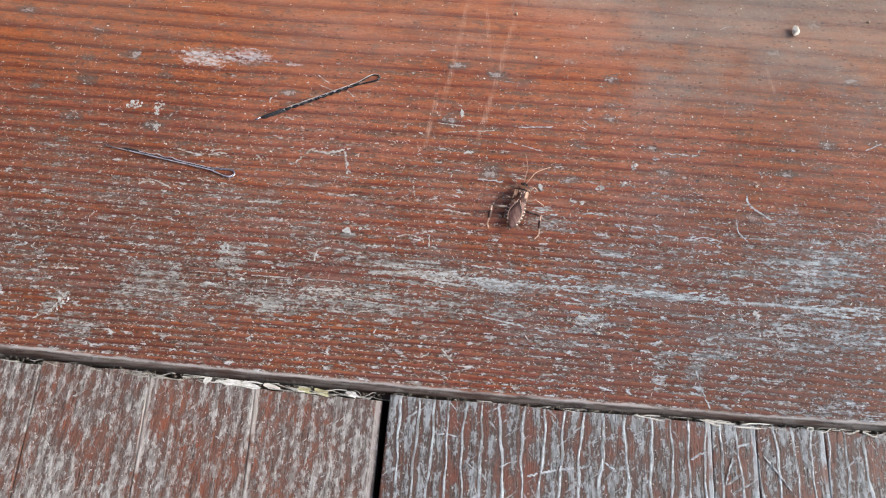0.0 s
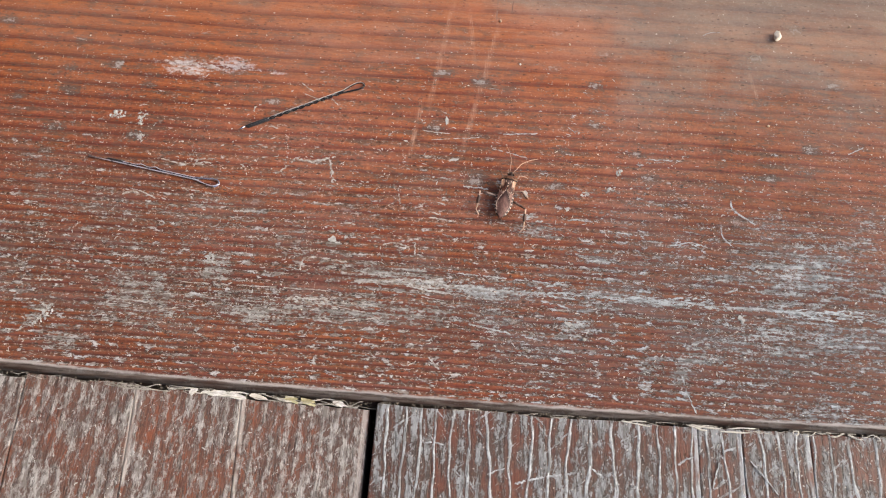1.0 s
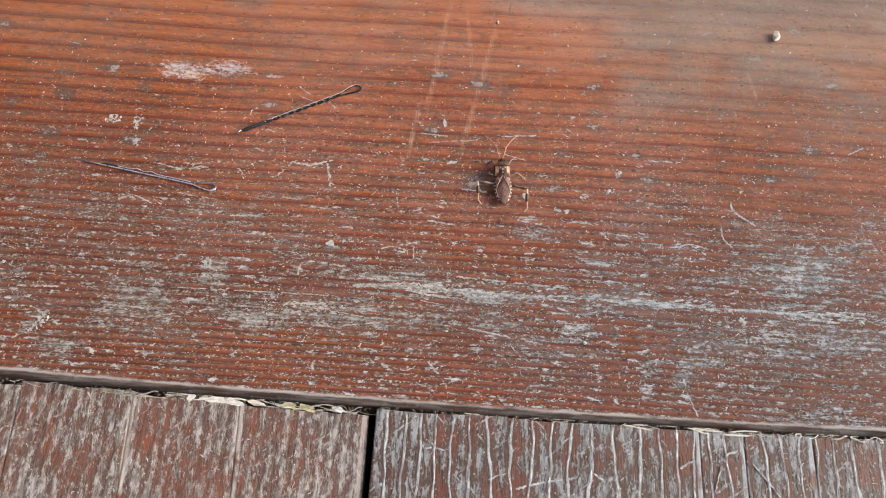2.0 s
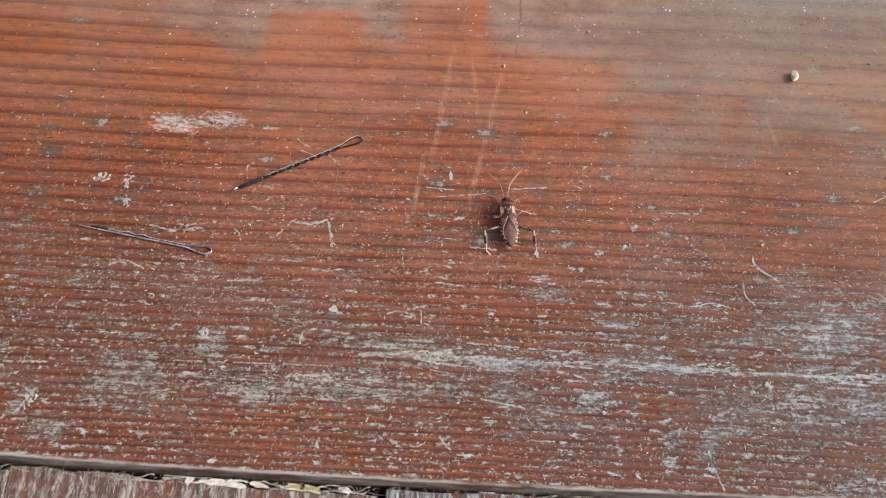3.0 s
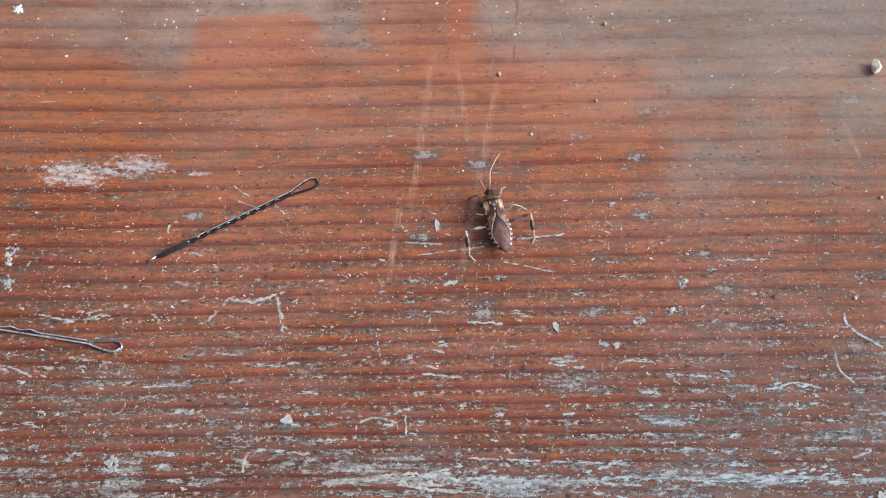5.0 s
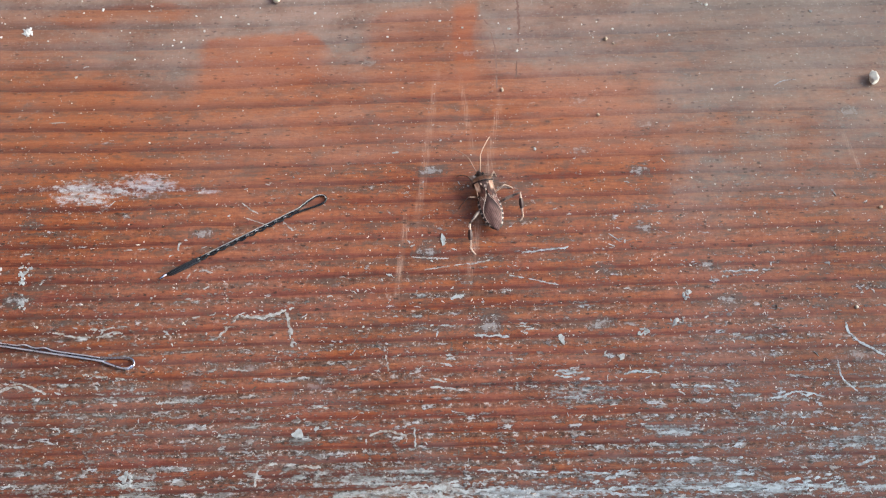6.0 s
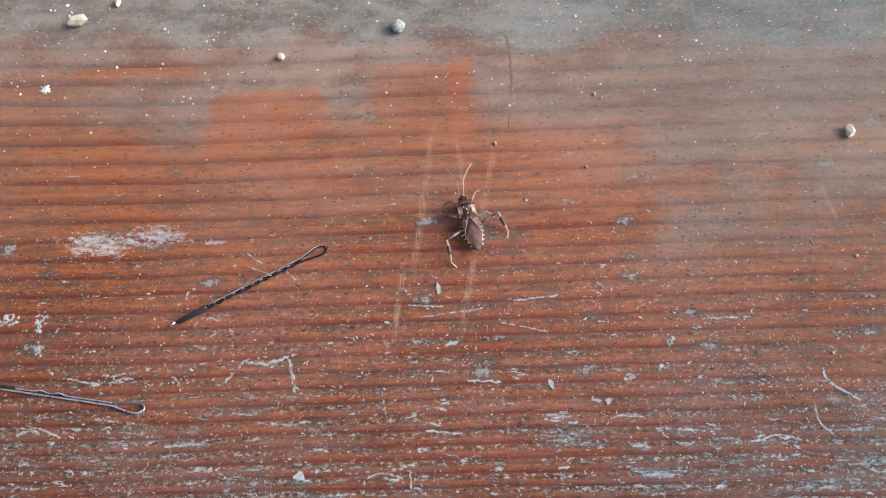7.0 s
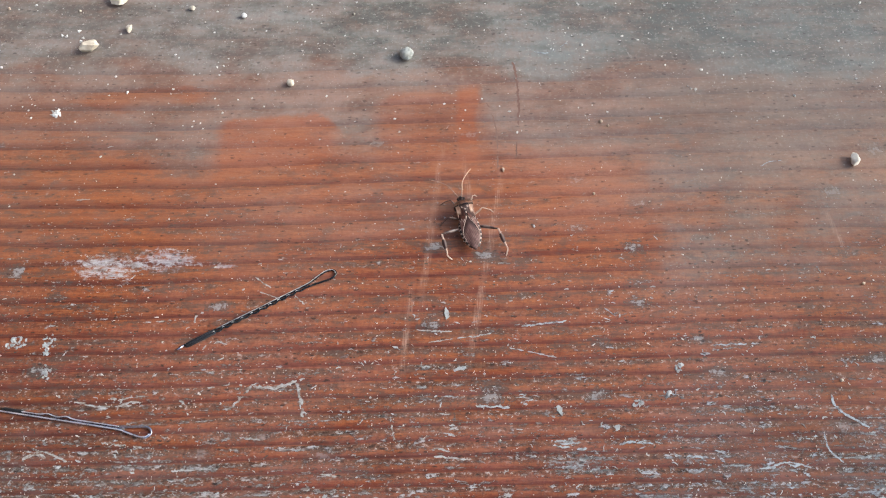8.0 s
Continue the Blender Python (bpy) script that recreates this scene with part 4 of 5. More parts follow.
FLAKES = [
    ((-0.0033, -0.0682), (0.0036, 0.0032), 20, M_FLAKE), ((0.0822, -0.0941), (0.0042, 0.0018), -8, M_FLAKE),
    ((0.1431, -0.0872), (0.0022, 0.0034), 12, M_FLAKE), ((0.0660, -0.0433), (0.0026, 0.0032), 30, M_FLAKE),
    ((0.0816, -0.0486), (0.0022, 0.0020), 10, M_FLAKE), ((0.0345, -0.0135), (0.0020, 0.0040), 15, M_FLAKE),
    ((0.0013, -0.0668), (0.0014, 0.0014), 20, M_FLAKE),
]
for i, (place, size, turn, material) in enumerate(FLAKES):
    flake(place, size, turn, 100 + i, material, "ragged pale dry flake stuck on the board")


def crumb(place, count, spread, seed, label, long=1.0, low=1.0, turn=0.0, material=None):
    """A ragged little heap of crumbs; long: how far it is drawn out, low: how flat."""
    rnd = random.Random(seed)
    bm = bmesh.new()
    for _ in range(count):
        r = 0.00018 + 0.00045 * rnd.random() ** 2
        at = Vector((rnd.gauss(0, spread) * long, rnd.gauss(0, spread), r * 0.6 * low))
        bit = bmesh.ops.create_icosphere(bm, subdivisions=1, radius=r, matrix=Matrix.Translation(at) @ Matrix.Rotation(rnd.uniform(0, 6), 4, "Z") @ Matrix.Diagonal((rnd.uniform(0.6, 1.7), rnd.uniform(0.5, 1.1), 0.7 * low, 1)))
        for v in bit["verts"]:
            v.co += Vector((rnd.uniform(-1, 1), rnd.uniform(-1, 1), rnd.uniform(-0.6, 0.6))) * r * 0.5
            v.co.z = max(v.co.z, 0.0)
    ob = part("crumb", bm, material or M_STONE_WHITE, None, label)
    ob.matrix_basis = pose(place[0], place[1], 0.0, 0, 0, turn)
    return tagged(ob, label, "crumb", "crumbs on the board")


crumb((-0.0984, 0.0632), 34, 0.0008, 61, "crumbly white clump on dusty board")
crumb((-0.1005, 0.0960), 7, 0.0020, 62, "scattered whitish crumbs beside a pebble")
crumb((0.0730, 0.0905), 6, 0.0022, 63, "loose line of pale crumbs on dusty board")

for i, (place, count, spread, long, turn) in enumerate([((-0.0924, -0.0215), 34, 0.0009, 1.7, 20), ((-0.0826, -0.0222), 34, 0.0008, 2.3, 84), ((-0.0815, -0.0309), 18, 0.0006, 1.6, 80), ((-0.0975, -0.1045), 46, 0.0012, 1.8, 50), ((-0.0458, -0.0788), 36, 0.0010, 1.4, 60), ((0.1431, -0.0872), 16, 0.0006, 1.6, 70), ((0.0880, -0.0415), 14, 0.0006, 1.5, 10), ((0.1010, -0.0310), 16, 0.0005, 2.0, 80), ((0.0980, -0.0385), 12, 0.0006, 1.3, 0)]):
    crumb(place, count, spread, 70 + i, "crusty pale grey clump stuck on the board", long, 0.5, turn, M_FLAKE)


# ---- scratches and dried marks ----
def ribbon(bm, points, width, rnd, gaps=0.25, thick=0.00007, step=0.00045):
    """A ragged broken film along a line, lying on the board."""
    line = smooth_line([(px, py, 0) for px, py in points], 24)
    acc, last, run = 0.0, None, []

    def close(run):
        if len(run) < 2:
            return
        left, right = [], []
        level = thick * rnd.uniform(0.6, 1.9)
        for k, (p, side) in enumerate(run):
            taper = 0.4 if k in (0, len(run) - 1) else 1.0
            a, b = width * taper * rnd.uniform(0.20, 0.56), width * taper * rnd.uniform(0.20, 0.56)
            left.append((p + side * a)), right.append((p - side * b))
        lt = [bm.verts.new((v.x, v.y, level * rnd.uniform(0.9, 1.1))) for v in left]
        rt = [bm.verts.new((v.x, v.y, level * rnd.uniform(0.9, 1.1))) for v in right]
        lb = [bm.verts.new((v.x, v.y, -0.0001)) for v in left]
        rb = [bm.verts.new((v.x, v.y, -0.0001)) for v in right]
        for k in range(len(run) - 1):
            bm.faces.new((lt[k], rt[k], rt[k + 1], lt[k + 1]))
            bm.faces.new((lt[k], lt[k + 1], lb[k + 1], lb[k]))
            bm.faces.new((rt[k + 1], rt[k], rb[k], rb[k + 1]))

    for a, b in zip(line, line[1:]):
        acc += (b - a).length
        if acc < step:
            continue
        acc = 0.0
        side = Vector((-(b - a).y, (b - a).x, 0)).normalized()
        if rnd.random() < gaps * 0.26:
            close(run)
            run = []
        else:
            run.append((b + side * rnd.gauss(0, width * 0.16), side))
    close(run)


rnd = random.Random(5)


def mark(x, y, length, turn, width, gaps, bend=0.0, crest=0.5):
    """A dried mark that starts at x, y; length, width and bend in millimetres; a wide one is a bundle of broken strands."""
    along = Vector((math.cos(radians(turn)), math.sin(radians(turn))))
    side = Vector((-along.y, along.x))
    start = Vector((x, y))
    line = [start, start + (along * length * crest + side * bend) / 1000, start + along * length / 1000]
    width /= 1000
    bm = bmesh.new()
    if width < 0.0017:
        ribbon(bm, line, width * 0.62, rnd, gaps)
    else:
        for _ in range(round(width / 0.0004 + length / 5)):
            spread, share = width * 0.42, rnd.uniform(0.15, 0.55)
            lean = radians(turn + rnd.gauss(0, 7))
            at = start + along * length / 1000 * rnd.uniform(0, 1 - share) + side * rnd.gauss(0, spread)
            reach = Vector((math.cos(lean), math.sin(lean))) * share * length / 1000
            ribbon(bm, [at, at + reach * 0.5 + side * rnd.gauss(0, 0.0002), at + reach], rnd.uniform(0.0003, 0.0010), rnd, gaps)
    part("dried_mark", bm, M_MARK, WIDE_BOARD, "pale grey dried smear in the varnish" if width >= 0.0017 else "pale grey scratch in the varnish")


mark(-0.0268, -0.0420, 8.5, 52, 1.4, 0.06)
mark(-0.0215, -0.0353, 12.9, 6, 1.5, 0.06, bend=-1.55, crest=0.50)
mark(-0.0105, -0.0335, 4.0, -20, 2.4, 0.5)
mark(-0.0087, -0.0340, 11.3, -77, 1.65, 0.15, bend=0.06, crest=0.46)
mark(-0.0068, -0.0390, 6.5, -84, 1.4, 0.3)
mark(-0.0134, -0.0818, 17.2, 17, 1.2, 0.15, bend=4.96, crest=0.21)
mark(0.0144, -0.0691, 10.1, 1, 1.2, 0.1, bend=1.55, crest=0.46)
mark(0.0144, -0.0691, 3.9, -96, 0.8, 0.1)
mark(0.0265, -0.0660, 6.0, -87, 0.9, 0.15)
mark(0.0291, -0.0491, 9.5, 2, 1.9, 0.5)
mark(0.0521, -0.0242, 14.6, -13, 0.7, 0.1)
mark(0.0250, -0.0185, 11.0, -3, 0.8, 0.1)
mark(0.0285, -0.0225, 13.6, 8, 0.6, 0.2)
mark(0.1116, -0.0240, 14.1, 1, 0.9, 0.15)
mark(0.1209, -0.0604, 12.3, 1, 0.9, 0.1, bend=1.75, crest=0.50)
mark(0.1903, -0.0153, 8.1, 30, 0.8, 0.1)
mark(-0.0226, -0.0052, 8.9, -21, 0.6, 0.2)
mark(0.0812, -0.0115, 5.2, -40, 0.6, 0.15)
mark(0.0560, -0.0175, 14.1, 6, 1.0, 0.3)
mark(0.1429, -0.0391, 13.3, -49, 1.2, 0.1, bend=-2.01, crest=0.36)
mark(0.1388, -0.0500, 9.7, -68, 0.9, 0.2, bend=-1.72, crest=0.48)
mark(-0.0375, -0.0245, 7.8, 15, 0.8, 0.2, bend=2.13, crest=0.47)
mark(-0.0720, -0.0395, 17.1, -5, 1.1, 0.25, bend=-0.99, crest=0.48)
mark(-0.0830, -0.0560, 13.0, -4, 1.0, 0.25, bend=2.45, crest=0.45)
mark(-0.0620, -0.0515, 12.1, -7, 1.1, 0.3)
mark(0.0300, -0.0560, 10.0, -6, 1.1, 0.3)
mark(0.0420, -0.0420, 10.0, -3, 1.2, 0.3)
mark(-0.1260, 0.0040, 5.0, -143, 1.8, 0.1)
mark(-0.1080, -0.1130, 18.4, 49, 0.8, 0.5, bend=-2.17, crest=0.53)
mark(0.1210, -0.1090, 14.1, -73, 0.9, 0.5, bend=-0.55, crest=0.43)
mark(0.0660, 0.0890, 13.8, 19, 0.7, 0.6, bend=-2.44, crest=0.40)
mark(0.1375, 0.0385, 7.9, 18, 0.5, 0.1, bend=0.79, crest=0.50)
mark(0.0359, -0.0313, 4.4, 13, 1.5, 0.05)
mark(0.0302, -0.0390, 8.0, -1, 0.9, 0.2)
mark(0.0310, -0.0440, 5.6, -4, 0.8, 0.3)
mark(0.0526, -0.0397, 7.2, -2, 2.4, 0.7)
mark(0.0606, -0.0528, 12.4, -3, 2.2, 0.7)
mark(0.0799, -0.0538, 11.8, 5, 2.4, 0.7)
mark(-0.0855, 0.0280, 5.4, 4, 0.6, 0.2)
mark(-0.0564, -0.0154, 11.7, 5, 0.9, 0.8)
mark(-0.0403, -0.0161, 4.6, 61, 1.2, 0.1, bend=1.4)
mark(-0.0620, -0.0399, 11.1, 7, 1.8, 0.7)
mark(-0.0591, -0.0429, 5.2, 73, 0.9, 0.3)
mark(-0.0830, -0.0563, 8.6, 0, 1.3, 0.2, bend=1.6)
mark(-0.0414, -0.0597, 7.6, 5, 1.0, 0.4)
mark(-0.0044, -0.0600, 9.4, -10, 1.0, 0.5)
mark(0.0183, -0.0444, 7.4, -80, 0.9, 0.3)
mark(0.0286, -0.0533, 7.2, -13, 1.0, 0.5)
mark(-0.0239, -0.0505, 6.4, -5, 1.0, 0.5)
mark(-0.0408, -0.0364, 8.8, 5, 1.0, 0.6)
mark(0.1183, -0.0603, 15.6, 4, 1.2, 0.4)
mark(0.1235, -0.0649, 8.9, -10, 1.8, 0.7)
mark(0.0959, -0.0563, 15.3, -5, 1.2, 0.6)
mark(0.0410, -0.0211, 6.8, 12, 0.9, 0.3)
mark(-0.0243, -0.0003, 6.8, -35, 0.8, 0.4)
mark(-0.0117, -0.0062, 5.3, -46, 0.8, 0.3)
mark(-0.1098, -0.0924, 14.9, 3, 1.4, 0.2)
mark(-0.1224, -0.0940, 10.1, -2, 1.2, 0.3)
mark(-0.0830, -0.0539, 8.5, -1, 1.0, 0.4)
mark(-0.0207, -0.0934, 37.8, -1, 1.9, 0.8)
mark(-0.0256, -0.0996, 7.9, 1, 1.4, 0.5)
mark(0.0039, -0.0990, 13.7, 9, 1.0, 0.5)
mark(0.0249, -0.1131, 5.8, 15, 1.0, 0.05, bend=-0.9)
mark(0.0342, -0.1093, 6.3, -48, 1.2, 0.1)
mark(0.0469, -0.0967, 29.9, -9, 1.2, 0.6)
mark(0.0039, -0.0835, 52.1, 1, 1.8, 0.7)
mark(0.0560, -0.0830, 36.0, 0, 2.0, 0.8)
mark(0.0920, -0.0830, 51.9, 1, 1.8, 0.7)
mark(0.1457, -0.0834, 43.1, 0, 1.8, 0.8)
mark(0.0416, -0.0778, 34.3, -2, 1.0, 0.5)
mark(-0.0555, -0.0891, 55.9, 1, 0.8, 0.8)
mark(-0.0610, -0.1003, 23.3, 11, 0.9, 0.7)

bm = bmesh.new()
for px, py, length, turn, width in ((0.0640, -0.1500, 22.0, 14, 0.0008), (0.0350, -0.1385, 7.0, -4, 0.0007), (0.0445, -0.1460, 5.0, -40, 0.0005), (0.1420, -0.1360, 16.0, -52, 0.0005), (0.1290, -0.1480, 11.0, 72, 0.0006), (0.0900, -0.1430, 6.0, -36, 0.0007), (0.1180, -0.1400, 7.0, 30, 0.0008), (0.1560, -0.1420, 8.0, 66, 0.0006), (0.1330, -0.1350, 6.0, 24, 0.0009), (0.0560, -0.1475, 8.0, 20, 0.0005)):
    way = Vector((math.cos(radians(turn)), math.sin(radians(turn)))) * length / 1000
    at = Vector((px, py))
    ribbon(bm, [at, at + way * 0.5 + Vector((0, 0.0004)), at + way], width, rnd, 0.3)
bmesh.ops.translate(bm, verts=bm.verts, vec=(0, 0, RIDGED_TOP + 0.0004))
tagged(part("scratches", bm, M_VEIN), "pale scratches across the ridged planks", "scratches", kind="stuff")

bm = bmesh.new()
for line, width, gaps in [([(0.0588, 0.0850), (0.0600, 0.0700), (0.0592, 0.0560)], 0.0010, 0.15), ([(0.0585, 0.0500), (0.0580, 0.0430)], 0.0006, 0.4), ([(0.0505, 0.0620), (0.0520, 0.0520), (0.0518, 0.0390)], 0.0006, 0.4), ([(0.0470, 0.0690), (0.0500, 0.0640)], 0.0005, 0.3)]:
    ribbon(bm, line, width, rnd, gaps, 0.00004)
tagged(part("scratches", bm, M_SCRATCH_DARK), "thin dark scratches through the dust film", "scratches", kind="stuff")


# ---- dust grains and small chips ----
def grains(count, seed, area, size, flat, spread):
    """Many tiny angular grains; spread(x, y) is the chance that one lies there."""
    rnd = random.Random(seed)
    verts, faces = [], []
    made = 0
    while made < count:
        px, py = rnd.uniform(area[0], area[1]), rnd.uniform(area[2], area[3])
        if rnd.random() > spread(px, py):
            continue
        made += 1
        r = size[0] + (size[1] - size[0]) * rnd.random() ** 2.5
        long, a0 = rnd.uniform(0.8, 1.5), rnd.uniform(0, math.pi)
        n = len(verts)
        for k in range(5):
            a = 2 * math.pi * k / 5
            u, v = r * long * math.cos(a) * rnd.uniform(0.7, 1.2), r * math.sin(a) * rnd.uniform(0.7, 1.2)
            verts.append((px + u * math.cos(a0) - v * math.sin(a0), py + u * math.sin(a0) + v * math.cos(a0), r * flat * rnd.uniform(0.2, 0.7)))
        verts.append((px, py, r * flat * 1.5)), verts.append((px, py, -0.0001))
        for k in range(5):
            faces.append((n + k, n + (k + 1) % 5, n + 5)), faces.append((n + (k + 1) % 5, n + k, n + 6))
    mesh = bpy.data.meshes.new("grains")
    mesh.from_pydata(verts, [], faces)
    return mesh


def on_board(px, py):
    return 0.0 if py < edge_y(px) + 0.002 else 1.0


dust = grains(2100, 11, (-0.21, 0.27, -0.124, 0.16), (0.00005, 0.00024), 0.7, lambda px, py: on_board(px, py) * max(0.06, 0.22 + 0.9 * noise.noise((px * 30, py * 30, 0)) + 0.7 * max(0.0, noise.noise((px * 110, py * 110, 4)) - 0.25)))
dust.materials.append(M_DUST)
tagged(new("dust_grains", dust), "scattered pale dust grains on the board", "dust", kind="stuff")
grit = grains(520, 12, (-0.21, 0.27, -0.124, 0.16), (0.00020, 0.00045), 0.8, lambda px, py: on_board(px, py) * (0.22 if py < 0.05 else 0.95) * (0.35 + 0.65 * (noise.noise((px * 45, py * 45, 9)) > 0.0)))
grit.materials.append(M_DUST)
tagged(new("grit", grit), "scattered pale grit on the board", "grit", kind="stuff")
sand = grains(300, 14, (-0.15, 0.20, 0.058, 0.150), (0.00018, 0.00060), 0.8, lambda px, py: 0.25 + 0.75 * (noise.noise((px * 60, py * 60, 17)) > 0.18))
sand.materials.append(M_SAND)
tagged(new("sand", sand), "white sand grains in loose groups on dusty board", "sand", kind="stuff")


def shreds(count, seed, area, length, width, spread, wild):
    """Many thin bent shreds lying flat, most of them along the grain."""
    rnd = random.Random(seed)
    verts, faces = [], []
    made = 0
    while made < count:
        px, py = rnd.uniform(area[0], area[1]), rnd.uniform(area[2], area[3])
        if rnd.random() > spread(px, py):
            continue
        made += 1
        n = rnd.randint(3, 5)
        total = length[0] + (length[1] - length[0]) * rnd.random() ** 2
        a = rnd.uniform(0, math.pi) if rnd.random() < wild else rnd.gauss(0, 0.25)
        w = rnd.uniform(*width)
        z = rnd.uniform(0.00006, 0.00022)
        first = len(verts)
        for k in range(n):
            wide = w * (0.3 if k in (0, n - 1) else rnd.uniform(0.5, 1.4))
            sx, sy = -math.sin(a) * wide / 2, math.cos(a) * wide / 2
            h = z * rnd.uniform(0.5, 1.5)
            verts += [(px + sx, py + sy, h), (px - sx, py - sy, h), (px + sx * 1.2, py + sy * 1.2, -0.0001), (px - sx * 1.2, py - sy * 1.2, -0.0001)]
            px, py = px + math.cos(a) * total / n, py + math.sin(a) * total / n
            a += rnd.gauss(0, 0.55)
        for k in range(n - 1):
            b = first + 4 * k
            faces += [(b, b + 1, b + 5, b + 4), (b, b + 4, b + 6, b + 2), (b + 1, b + 3, b + 7, b + 5)]
    mesh = bpy.data.meshes.new("shreds")
    mesh.from_pydata(verts, [], faces)
    return mesh


def worn(px, py):
    """How thickly shreds lie: mostly on the worn half towards the nosing, in drifts."""
    drift = max(0.0, 0.45 + 1.1 * noise.noise((px * 26, py * 44, 3)))
    return on_board(px, py) * drift * (1.0 if py < -0.035 else max(0.05, 1.0 + (py + 0.035) * -20))


for amount, seed, length, width, wild, material, label in (
    (1300, 13, (0.0005, 0.0028), (0.00012, 0.00045), 0.40, M_FLAKE, "small grey shreds of worn varnish on the board"),
    (700, 14, (0.0005, 0.0026), (0.00012, 0.00040), 0.30, M_LITTER, "small dark shreds of dirt on the board"),
    (700, 15, (0.0004, 0.0018), (0.00008, 0.00028), 0.60, M_DUST, "small whitish shreds on the board"),
):
    mesh = shreds(amount, seed, (-0.21, 0.27, -0.123, 0.06), length, width, worn, wild)
    mesh.materials.append(material)
    tagged(new("shreds", mesh), label, "shreds", kind="stuff")


for amount, seed, x_from, x_to, level, material in ((260, 16, -0.16, 0.016, PLANK_TOP, M_FLAKE), (420, 17, 0.019, 0.21, RIDGED_TOP, M_FLAKE), (120, 18, 0.019, 0.21, RIDGED_TOP, M_STRAW)):
    mesh = shreds(amount, seed, (-0.19, -0.1255, x_from, x_to), (0.0006, 0.0040), (0.00010, 0.00036), lambda py, px: max(0.0, 0.5 + noise.noise((px * 40, py * 30, 7))) * (py < edge_y(px) - 0.0038), 0.45)
    mesh.transform(Matrix(((0, 1, 0, 0), (1, 0, 0, 0), (0, 0, 1, level), (0, 0, 0, 1))))
    mesh.flip_normals()
    mesh.materials.append(material)
    tagged(new("shreds", mesh), "small grey shreds on the worn planks", "shreds", kind="stuff")


# ---- litter caught in the gap under the nosing ----
def strands(count, seed, span, radius, length, level, reach):
    """Dry stems that lie along the gap; reach: how far from the nosing's start they lie."""
    rnd = random.Random(seed)
    bm = bmesh.new()
    for _ in range(count):
        px = rnd.uniform(*span)
        py = edge_y(px) - rnd.uniform(*reach)
        a = rnd.gauss(0, 0.16) - 0.04
        n, ln = 8, rnd.uniform(*length)
        bend = rnd.gauss(0, 1.8)
        thick = radius * rnd.uniform(0.5, 1.3)
        pts, z = [], level + thick * 0.5 + rnd.uniform(0, 0.0005)
        for k in range(n):
            pts.append((px, py, z + rnd.uniform(-0.00012, 0.00012)))
            px, py = px + ln / n * math.cos(a), py + ln / n * math.sin(a) - 0.00003
            py = max(min(py, edge_y(px) - reach[0]), edge_y(px) - reach[1])
            a += bend / n
        sweep(bm, pts, [thick * (0.4 if k in (0, n - 1) else rnd.uniform(0.8, 1.2)) for k in range(n)], 5, 0.6)
    return bm


tagged(part("straw_litter", strands(46, 21, (-0.075, 0.012), 0.00017, (0.003, 0.012), PLANK_TOP, (0.0029, 0.0050)), M_STRAW), "dry straw fibres caught in the floor gap", "litter", kind="stuff")
tagged(part("straw_litter", strands(13, 24, (0.080, 0.190), 0.00026, (0.004, 0.013), RIDGED_TOP, (0.0030, 0.0046)), M_STRAW_PALE), "pale straw stems along the plank ends", "litter", kind="stuff")
tagged(part("straw_litter", strands(70, 22, (0.040, 0.200), 0.00014, (0.003, 0.009), RIDGED_TOP - 0.0003, (0.0028, 0.0044)), M_STRAW), "dry straw fibres along the plank ends", "litter", kind="stuff")
tagged(part("straw_litter", strands(40, 23, (-0.14, 0.010), 0.00013, (0.003, 0.009), PLANK_TOP - 0.0004, (0.0028, 0.0046)), M_STRAW), "fine dry fibres in the floor gap", "litter", kind="stuff")
tagged(part("straw_litter", strands(7, 25, (-0.062, 0.004), 0.00026, (0.007, 0.016), PLANK_TOP + 0.0002, (0.0032, 0.0048)), M_STRAW_PALE), "pale straw stems in the floor gap", "litter", kind="stuff")
for amount, seed, x_from, x_to, level, near, far in ((420, 31, -0.16, 0.017, PLANK_TOP - 0.0003, 0.0027, 0.0046), (420, 32, 0.02, 0.21, RIDGED_TOP - 0.0003, 0.0025, 0.0034)):
    crumbs = grains(amount, seed, (x_from, x_to, -0.1335, -0.1190), (0.00015, 0.00055), 0.7, lambda px, py: 1.0 if edge_y(px) - far < py < edge_y(px) - near else 0.0)
    crumbs.transform(Matrix.Translation((0, 0, level)))
    crumbs.materials.append(M_LITTER)
    tagged(new("dirt_crumbs", crumbs), "dark dirt crumbs packed in the floor gap", "dirt", kind="stuff")
for i, (px, size, turn, m) in enumerate([(-0.0430, (0.0040, 0.0030), 30, M_FLAKE_PALE), (-0.0310, (0.0120, 0.0030), -9, M_FLAKE_PALE), (-0.0370, (0.0070, 0.0022), -12, M_FLAKE_PALE), (-0.0210, (0.0090, 0.0019), -7, M_STRAW_PALE), (-0.0100, (0.0075, 0.0026), -6, M_HUSK), (-0.0045, (0.0080, 0.0022), -14, M_HUSK), (0.0062, (0.0060, 0.0024), -22, M_FLAKE_PALE)]):
    place = pose(px, edge_y(px) - 0.0042, PLANK_TOP + 0.0002, 6, 0, turn)
    bit = flake((px, 0), size, turn, 300 + i, m, "torn pale paper-like scrap in the floor gap", "scrap")
    bit.matrix_basis = place
    tagged(bit, "dry yellow-green husk in the floor gap" if m is M_HUSK else "", category="scrap", group="scraps in the gap")


# ---- the bug ----
def aim(p, q):
    """A pose at p whose +y looks at q, z as far up as it can be."""
    fore = (Vector(q) - Vector(p)).normalized()
    side = fore.cross(Vector((0, 0, 1))).normalized()
    up = side.cross(fore)
    m = Matrix((side, fore, up)).transposed().to_4x4()
    m.translation = Vector(p)
    return m


